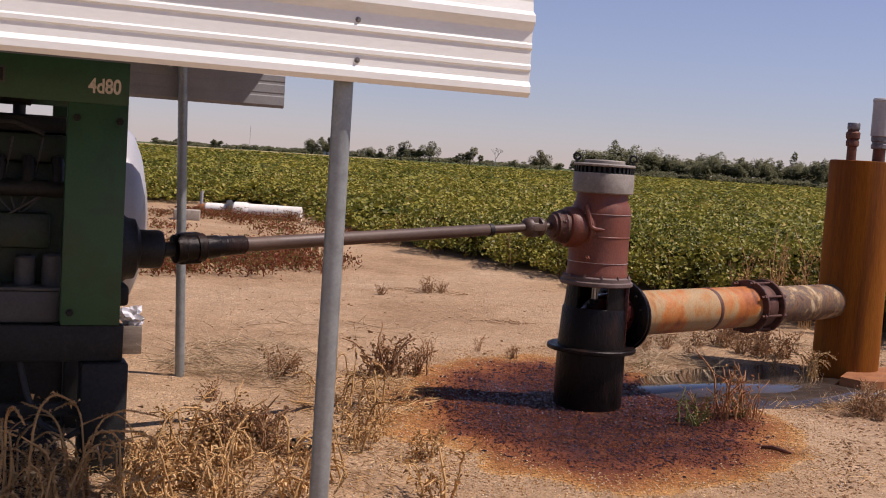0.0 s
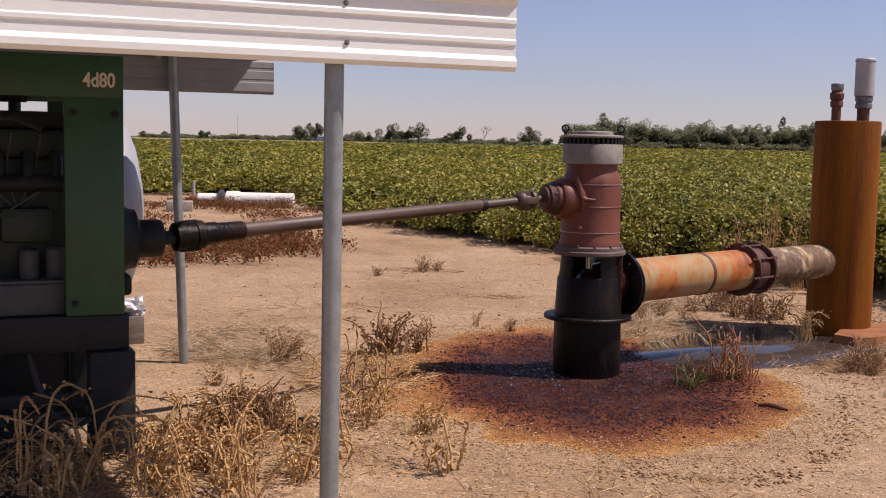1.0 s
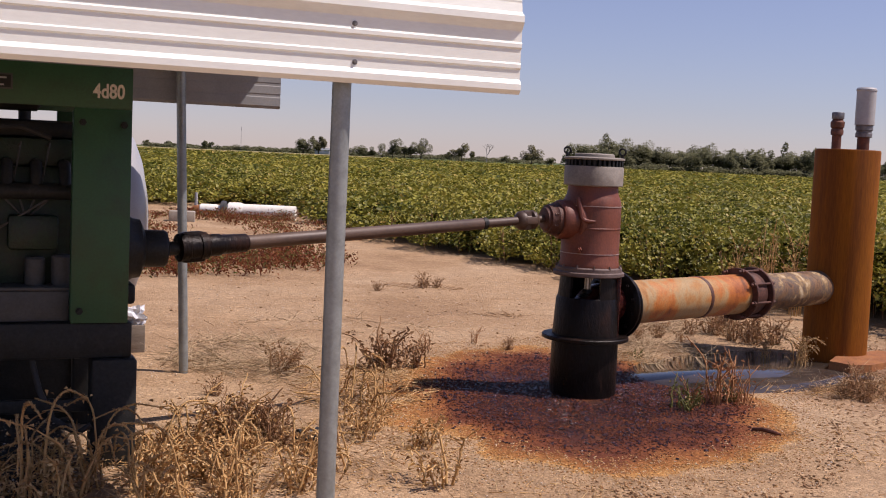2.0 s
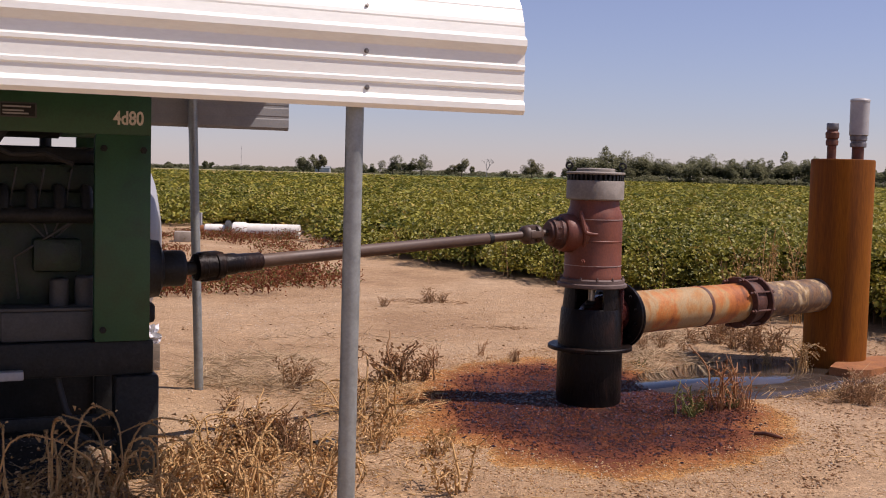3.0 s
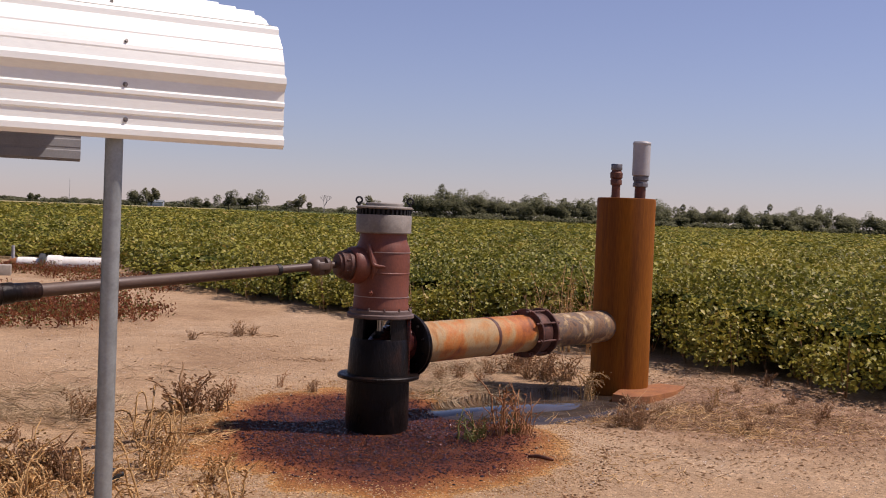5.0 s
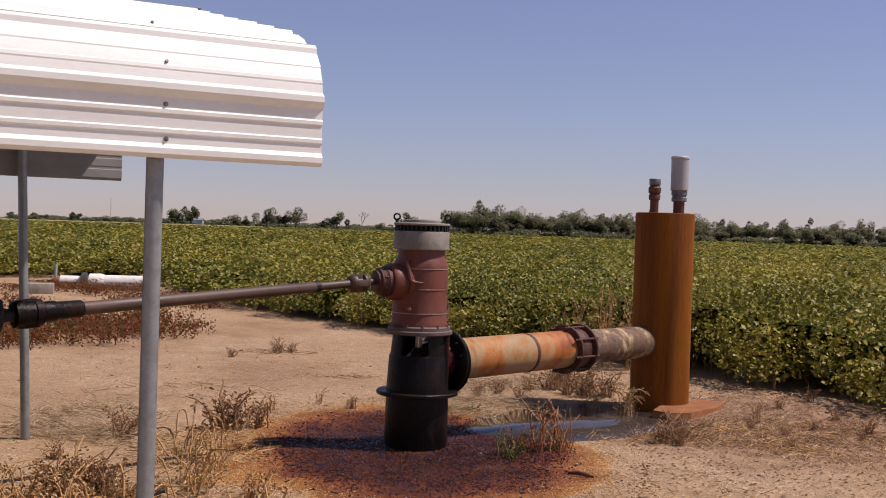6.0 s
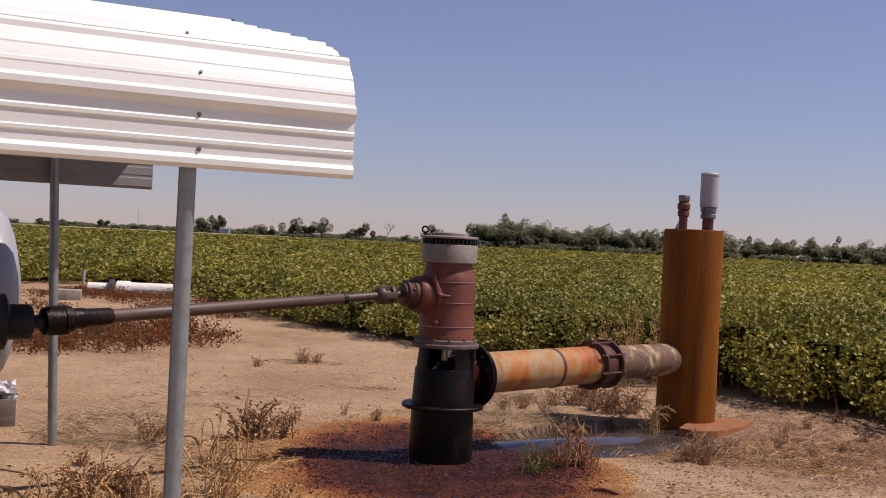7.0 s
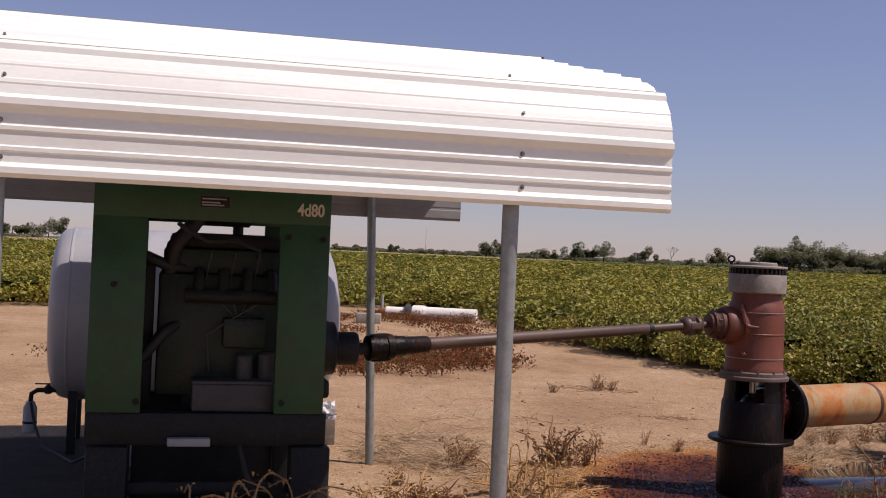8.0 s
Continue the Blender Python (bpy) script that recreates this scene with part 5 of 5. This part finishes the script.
scatter(brown, [(-0.28, 6.77, 1.45), (-0.22, 6.82, 1.1), (-0.05, 7.0, 1), (-0.95, 6.49, 0.95), (-0.86, 6.55, 0.8), (-0.81, 4.68, 1.1), (-0.72, 4.72, 1.1), (-0.92, 4.76, 1), (-0.86, 4.58, 0.9), (-0.64, 4.8, 0.9), (-1.2, 5.76, 0.6), (-0.26, 11.97, 0.8), (-0.1, 12.02, 0.6), (-0.75, 11.51, 0.55), (0.62, 7.91, 0.5), (2.6, 9.0, 0.9), (2.8, 9.15, 1.2), (2.95, 8.95, 1.1), (2.75, 8.9, 1), (2.25, 9.2, 0.7), (2.5, 9.3, 1.1), (1.75, 8.75, 0.6), (1.95, 8.95, 0.7), (2.65, 9.54, 1.3), (2.8, 10.12, 1.3), (3.75, 7.36, 0.4), (3.3, 7.17, 0.45), (4.6, 7.74, 0.5), (2.95, 6.52, 0.6), (-0.62, 4.62, 0.7), (2.95, 6.75, 0.95), (3.05, 6.85, 0.8), (2.85, 6.62, 0.7), (3.9, 7.04, 0.4), (4.25, 7.29, 0.4), (3.75, 6.47, 0.5), (4.6, 7.1, 0.7), (4.3, 8.2, 0.45), (4.7, 8.5, 0.6), (3.4, 7.3, 0.4), (4.45, 6.9, 0.4), (2.1, 8.8, 0.5)], 8)
reedy = build_weed("rusty_weed", "reddish brown weed with a few green leaves by a puddle", 52, 7, 0.36, M["reedy"], 0.9, 8, "dead weeds in the yard", heads=False, lean=0.6)
scatter(reedy, [(1.95, 6.28, 1.1), (2.07, 6.36, 0.9), (1.72, 6.1, 0.6), (1.88, 6.2, 0.8), (2.06, 6.22, 0.55), (-0.02, 7.72, 0.45), (0.35, 8.1, 0.4)], 9)
green = build_weed("green_weed", "small yellow-green weed by a puddle", 53, 6, 0.2, M["greenweed"], 0.8, 18, "green weeds in the yard", heads=False)
scatter(green, [(1.66, 6.0, 1), (1.74, 6.12, 0.8), (2.0, 6.33, 0.8), (1.6, 7.9, 0.5)], 10)
stand = build_weed("dry_weed", "upright straw weed at the standpipe foot", 54, 6, 0.40, M["straw"], 2.2, 26, "dry weeds in the yard", lean=0.25)
scatter(stand, [(2.93, 8.06, 0.9), (3, 8.22, 0.75), (2.72, 8.31, 0.6), (3.9, 7.61, 0.5)], 11)
tan_weed = build_weed("dry_weed", "head-high tan dead stalks beside the crop", 55, 9, 0.8, M["straw"], 0.6, 60, "dry weeds in the yard", lean=0.18, thick=0.005)
scatter(tan_weed, [(3.4, 11.2, 0.95), (3.65, 11.0, 1.0), (3.2, 11.6, 0.85), (3.88, 10.7, 0.85)], 12)


def build_litter(name, label, mat, areas, seed, length=(0.04, 0.13), rise=0.3, width=0.0028):
    """Loose dead grass lying about in heaps."""
    g = np.random.default_rng(seed)
    ps, ws, ls = [], [], []
    for x, y, rx, ry, n, top in areas:
        a, q = g.uniform(0, 6.28, n), np.sqrt(g.uniform(0, 1, n))
        px, py = x + rx * q * np.cos(a), y + ry * q * np.sin(a)
        pz = top * (1 - q) * g.uniform(0, 1, n) + 0.004 + np.array([ground_height(i, j) for i, j in zip(px, py)])
        ps.append(np.stack([px, py, pz], 1))
        w = g.normal(size=(n, 3))
        w[:, 2] = np.abs(w[:, 2]) * rise
        ws.append(w)
        ls.append(g.uniform(*length, n))
    v, f = blades(np.concatenate(ps), np.concatenate(ws), np.concatenate(ls), width)
    tagged(cloud(name, v, f, mat), label, "dead grass", kind="stuff")


build_litter("dead_grass", "grey heaps of dead grass on the sand", M["greyhay"], [(-1.3, 7.1, 0.55, 0.7, 700, 0.15), (-0.95, 6.5, 0.35, 0.35, 240, 0.08), (-1.5, 6.6, 0.3, 0.25, 160, 0.06), (1.7, 9.35, 0.5, 0.4, 380, 0.04), (1.95, 8.45, 0.45, 0.28, 420, 0.06), (1.55, 7.95, 0.3, 0.25, 220, 0.04), (2.6, 9.6, 0.9, 0.4, 600, 0.08), (-0.8, 8.7, 0.9, 0.6, 120, 0.03), (3.05, 7.3, 0.35, 0.3, 160, 0.05)], 31, (0.08, 0.3))
build_litter("dead_grass", "straw litter strewn under the dry weeds", M["straw"], [(-1.2, 3.8, 0.8, 0.75, 1300, 0.05), (-0.5, 4.55, 0.8, 0.75, 800, 0.03), (-0.35, 6.2, 0.45, 0.75, 1000, 0.08), (3.2, 7.0, 0.9, 0.5, 700, 0.04), (4.0, 6.9, 0.9, 0.9, 900, 0.03), (3.75, 6.45, 0.25, 0.2, 200, 0.05), (2.6, 5.2, 0.5, 0.5, 120, 0.02), (0.9, 3.7, 0.7, 0.5, 160, 0.02)], 32)
build_litter("dead_grass", "dark trampled stems in the yard", M["brownweed"], [(3.7, 7.1, 1.0, 0.7, 700, 0.03), (3.0, 6.75, 0.35, 0.3, 350, 0.05), (4.3, 7.0, 0.7, 0.5, 350, 0.03), (-0.85, 4.7, 0.4, 0.3, 450, 0.07), (0.2, 9.0, 2.2, 2.0, 130, 0.012), (1.6, 4.0, 0.9, 0.6, 60, 0.02), (-0.3, 12.0, 0.5, 0.25, 160, 0.03), (0.6, 10.0, 0.25, 0.12, 60, 0.02)], 33)


def build_leaf_litter():
    g = np.random.default_rng(71)
    n = 15000
    x, y = g.uniform(2.6, 5.6, n), g.uniform(5.0, 10.2, n)
    keep = (y < crop_edge(x) + 0.3) & (g.uniform(0, 1, n) < np.exp(-((x - 4.0) ** 2 + (y - 7.5) ** 2 * 0.6) / 2.8) + 0.12)
    x, y = x[keep], y[keep]
    z = np.array([ground_height(a, b) for a, b in zip(x, y)]) + g.uniform(0.002, 0.008, len(x))
    v, f = leaves(np.stack([x, y, z], 1), g.uniform(0.012, 0.042, len(x)), up=3.0, fold=0.3, wide=0.4, r=g)
    tagged(cloud("leaf_litter", v, f, M["litter"]), "brown dead leaf litter on the ground by the standpipe", "leaf litter", kind="stuff")


build_leaf_litter()


def build_red_patch():
    """Low rust-red weeds across the yard behind the shaft."""
    g = np.random.default_rng(44)
    sets = []
    clumps = []
    while len(clumps) < 150:
        x, y = g.uniform(-7.2, -1.5), g.uniform(11.2, 24)
        front_y = np.interp(x, [-7.2, -3.7, -2.6, -1.8, -1.3], [11.6, 11.5, 11.5, 12.6, 14.6])
        gap = 15.4 < y < 17.6 and g.random() < 0.75
        if y > front_y and not gap and (y < 15.2 or g.random() < 0.10):
            clumps.append((x, y))
    clumps += [(-5.95, 22.9), (-5.35, 23.09), (-4.95, 22.9), (-4.3, 23.15), (-3.9, 23.21), (-4.6, 22.01), (-5.6, 22.26), (-6.3, 22.39)]
    for x, y in clumps:
        h = g.uniform(0.12, 0.27) if y < 15.2 else g.uniform(0.08, 0.24)
        n = 190
        u = g.normal(size=(n, 3)) * [0.17, 0.17, 0.0]
        u[:, 2] = g.uniform(0, 1, n) ** 0.8 * h
        sets.append(leaves(u + [x, y, 0.01], g.uniform(0.025, 0.065, n), up=0.0, fold=0.4, wide=0.4, r=g))
        for k in range(5):
            d = g.normal(0, 0.1, 2)
            sets.append(stalk([(x, y, 0), (x + d[0], y + d[1], h * 1.1)], 0.005, 0.002, 3))
    v, f = join(sets)
    tagged(cloud("red_weeds", v, f, M["redweed"]), "low patch of rust-red weeds on the sand", "weeds", kind="stuff")


build_red_patch()

# ---- puddle, gravel, small things ----
def build_puddle():
    bm = B()
    n = 72
    ring = []
    for i in range(n):
        a = 2 * math.pi * i / n
        p, q = 1.7 * math.cos(a), 0.9 * math.sin(a)
        ring.append((2.58 + 0.75 * p - 0.66 * q, 7.78 + 0.66 * p + 0.75 * q))
    c = bm.verts.new((2.58, 7.78, -0.024))
    vs = [bm.verts.new((x, y, -0.024)) for x, y in ring]
    lo = [bm.verts.new((x, y, -0.11)) for x, y in ring]
    for i in range(n):
        j = (i + 1) % n
        bm.faces.new((c, vs[i], vs[j]))
        bm.faces.new((vs[i], lo[i], lo[j], vs[j]))
    tagged(part("puddle", bm, M["water"], smooth=180), "shallow murky puddle reflecting the sky", "puddle", kind="structure")


build_puddle()


def build_gravel(name, label, mat, count, seed, inside, lo, hi, smooth=False):
    g = np.random.default_rng(seed)
    octa = np.array([(1, 0, 0), (0, 1, 0), (-1, 0, 0), (0, -1, 0), (0, 0, 0.5), (0, 0, -0.5)], float)
    tri = np.array([(0, 1, 4), (1, 2, 4), (2, 3, 4), (3, 0, 4), (1, 0, 5), (2, 1, 5), (3, 2, 5), (0, 3, 5)])
    pts = []
    while len(pts) < count:
        x, y = g.uniform(-2.5, 5.0), g.uniform(3.3, 13.5)
        if inside(x, y, g.random()):
            pts.append((x, y, ground_height(x, y)))
    pts = np.array(pts)
    s = g.uniform(lo, hi, (count, 1, 1)) * g.uniform(0.6, 1.3, (count, 1, 3))
    a = g.uniform(0, 6.28, count)
    rot = np.zeros((count, 3, 3))
    rot[:, 0, 0], rot[:, 0, 1], rot[:, 1, 0], rot[:, 1, 1], rot[:, 2, 2] = np.cos(a), -np.sin(a), np.sin(a), np.cos(a), 1
    v = np.einsum("nij,nkj->nki", rot, octa[None] * s + g.normal(0, 0.15, (count, 6, 3)) * s) + pts[:, None] + [0, 0, 0.002]
    f = (tri[None] + 6 * np.arange(count)[:, None, None]).reshape(-1, 3)
    tagged(cloud(name, v.reshape(-1, 3), f, mat, smooth=smooth), label, "gravel", kind="stuff")


def stain_r(x, y):
    return math.hypot((x - 1.06) / 1.25, (y - 6.3) / 1.85)


build_gravel("oily_gravel", "dark red oil-wet gravel round the pump", M["wetpebble"], 26000, 61, lambda x, y, q: stain_r(x, y) < 0.42 + 0.46 * q, 0.003, 0.0075)
build_gravel("glazed_gravel", "glinting oil-glazed stones round the pump", M["glossy"], 4500, 65, lambda x, y, q: stain_r(x, y) < 0.25 + 0.65 * q, 0.006, 0.016, True)
build_gravel("gravel", "pale mixed gravel on the sandy yard", M["pebble"], 24000, 62, lambda x, y, q: stain_r(x, y) > 0.7 + 0.3 * q and q > 0.08 * max(0, y - 6) and y < float(crop_edge(x)), 0.002, 0.007)

build_gravel("clods", "scattered dark clods and stones on the sandy yard", M["brownweed"], 520, 63, lambda x, y, q: stain_r(x, y) > 0.9 and y < float(crop_edge(x)) - 0.2, 0.006, 0.018)
build_gravel("gravel", "golden gravel at the edge of the oil stain", M["goldpebble"], 14000, 64, lambda x, y, q: 0.78 + 0.15 * q < stain_r(x, y) < 0.95 + 0.4 * q, 0.003, 0.0075)
build_gravel("soil_crumbs", "dark crumbs of damp soil along the edge of the stain", M["brownweed"], 420, 67, lambda x, y, q: abs(stain_r(x, y) - 1.24 - 0.05 * math.sin(4 * x + 1)) < 0.10 * q * q * q + 0.012 and y < 5.9 and x > 0.9, 0.003, 0.015)

stick = thing("stick", pose(2.03, 5.46, 0.012, 0, 0, -40), "short brown weathered stick lying on gravel", "stick")
part("bark", tube(B(), [(-0.085, 0, 0.0), (-0.02, 0.006, 0.008), (0.05, -0.004, 0.006), (0.09, 0.004, 0.0)], [0.009, 0.013, 0.012, 0.007], 8), M["nipple"], stick)


def build_white_pipe():
    p = thing("irrigation_pipe", pose(-5.75, 23.5, 0, 0, 0, 0.5) @ Matrix.Diagonal((1.12, 1.2, 1.2, 1)), "white plastic irrigation pipe lying at the field edge", "pipe")
    axis = pose(0, 0, 0.125) @ ALONG_X
    part("pipe_run", lathe(B(), [(0.128, 0.75), (0.128, 1.92)], 28, axis), M["white_pipe"], p)
    part("bell_end", lathe(B(), [(0.10, 0.60), (0.146, 0.64), (0.15, 0.86), (0.128, 0.92)], 28, axis), M["white_pipe"], p)
    part("valve_ring", lathe(B(), [(0.08, 0.48), (0.17, 0.50), (0.17, 0.57), (0.08, 0.60)], 28, axis), M["greybox"], p, "dark grey valve ring")
    part("hydrant_arm", lathe(B(), [(0.085, 0.08), (0.10, 0.1), (0.10, 0.38), (0.085, 0.49)], 28, axis), M["white_pipe"], p)
    part("elbow_end", tube(B(), [(0.12, 0, 0.11), (0.0, 0, 0.11), (-0.08, 0, 0.06), (-0.1, 0, -0.06)], 0.092, 18), M["rustplate"], p, "orange rusted elbow end")
    part("riser", cyl(B(), (0.0, 0, 0.18), (0.0, 0, 0.42), 0.03, seg=12), M["vent"], p)
    b = thing("concrete_block", pose(-5.55, 21.6, 0, 0, 0, 12), "pale concrete box beside the irrigation pipe", "block")
    part("wall", box(B(), (-0.25, -0.2, -0.05), (0.25, 0.2, 0.20), 0.015), M["concrete"], b)


build_white_pipe()

# crumpled litter and a timber block by the engine
bag = thing("plastic_litter", pose(-2.08, 7.05, 0, 0, 0, 25) @ Matrix.Diagonal((0.8, 0.8, 0.8, 1)), "crumpled pale plastic litter beside the engine", "litter")
r = random.Random(3)
bm = B()
bmesh.ops.create_icosphere(bm, subdivisions=3, radius=0.11)
for w in bm.verts:
    k = 0.75 + 0.7 * noise.noise(w.co * 14) + 0.5 * noise.noise(w.co * 30)
    w.co = Vector((w.co.x * k * 1.1, w.co.y * k, 0.33 + w.co.z * k * 0.9))
part("film", bm, M["paper"], bag, smooth=15)
part("carton", box(B(), (-0.1, -0.09, -0.02), (0.07, 0.09, 0.25), 0.006), M["wood"], bag, "pale weathered wooden box")
can = thing("dark_bottle", pose(-0.45, 4.68, 0, 0, 0, 35), "dark crushed plastic bottle lying among weeds", "bottle")
part("shell", lathe(B(), [(0.02, -0.09), (0.042, -0.085), (0.045, -0.02), (0.04, 0.0), (0.044, 0.03), (0.03, 0.07), (0.014, 0.08), (0.014, 0.1)], 20, pose(0, 0, 0.045) @ ALONG_X), M["black"], can)
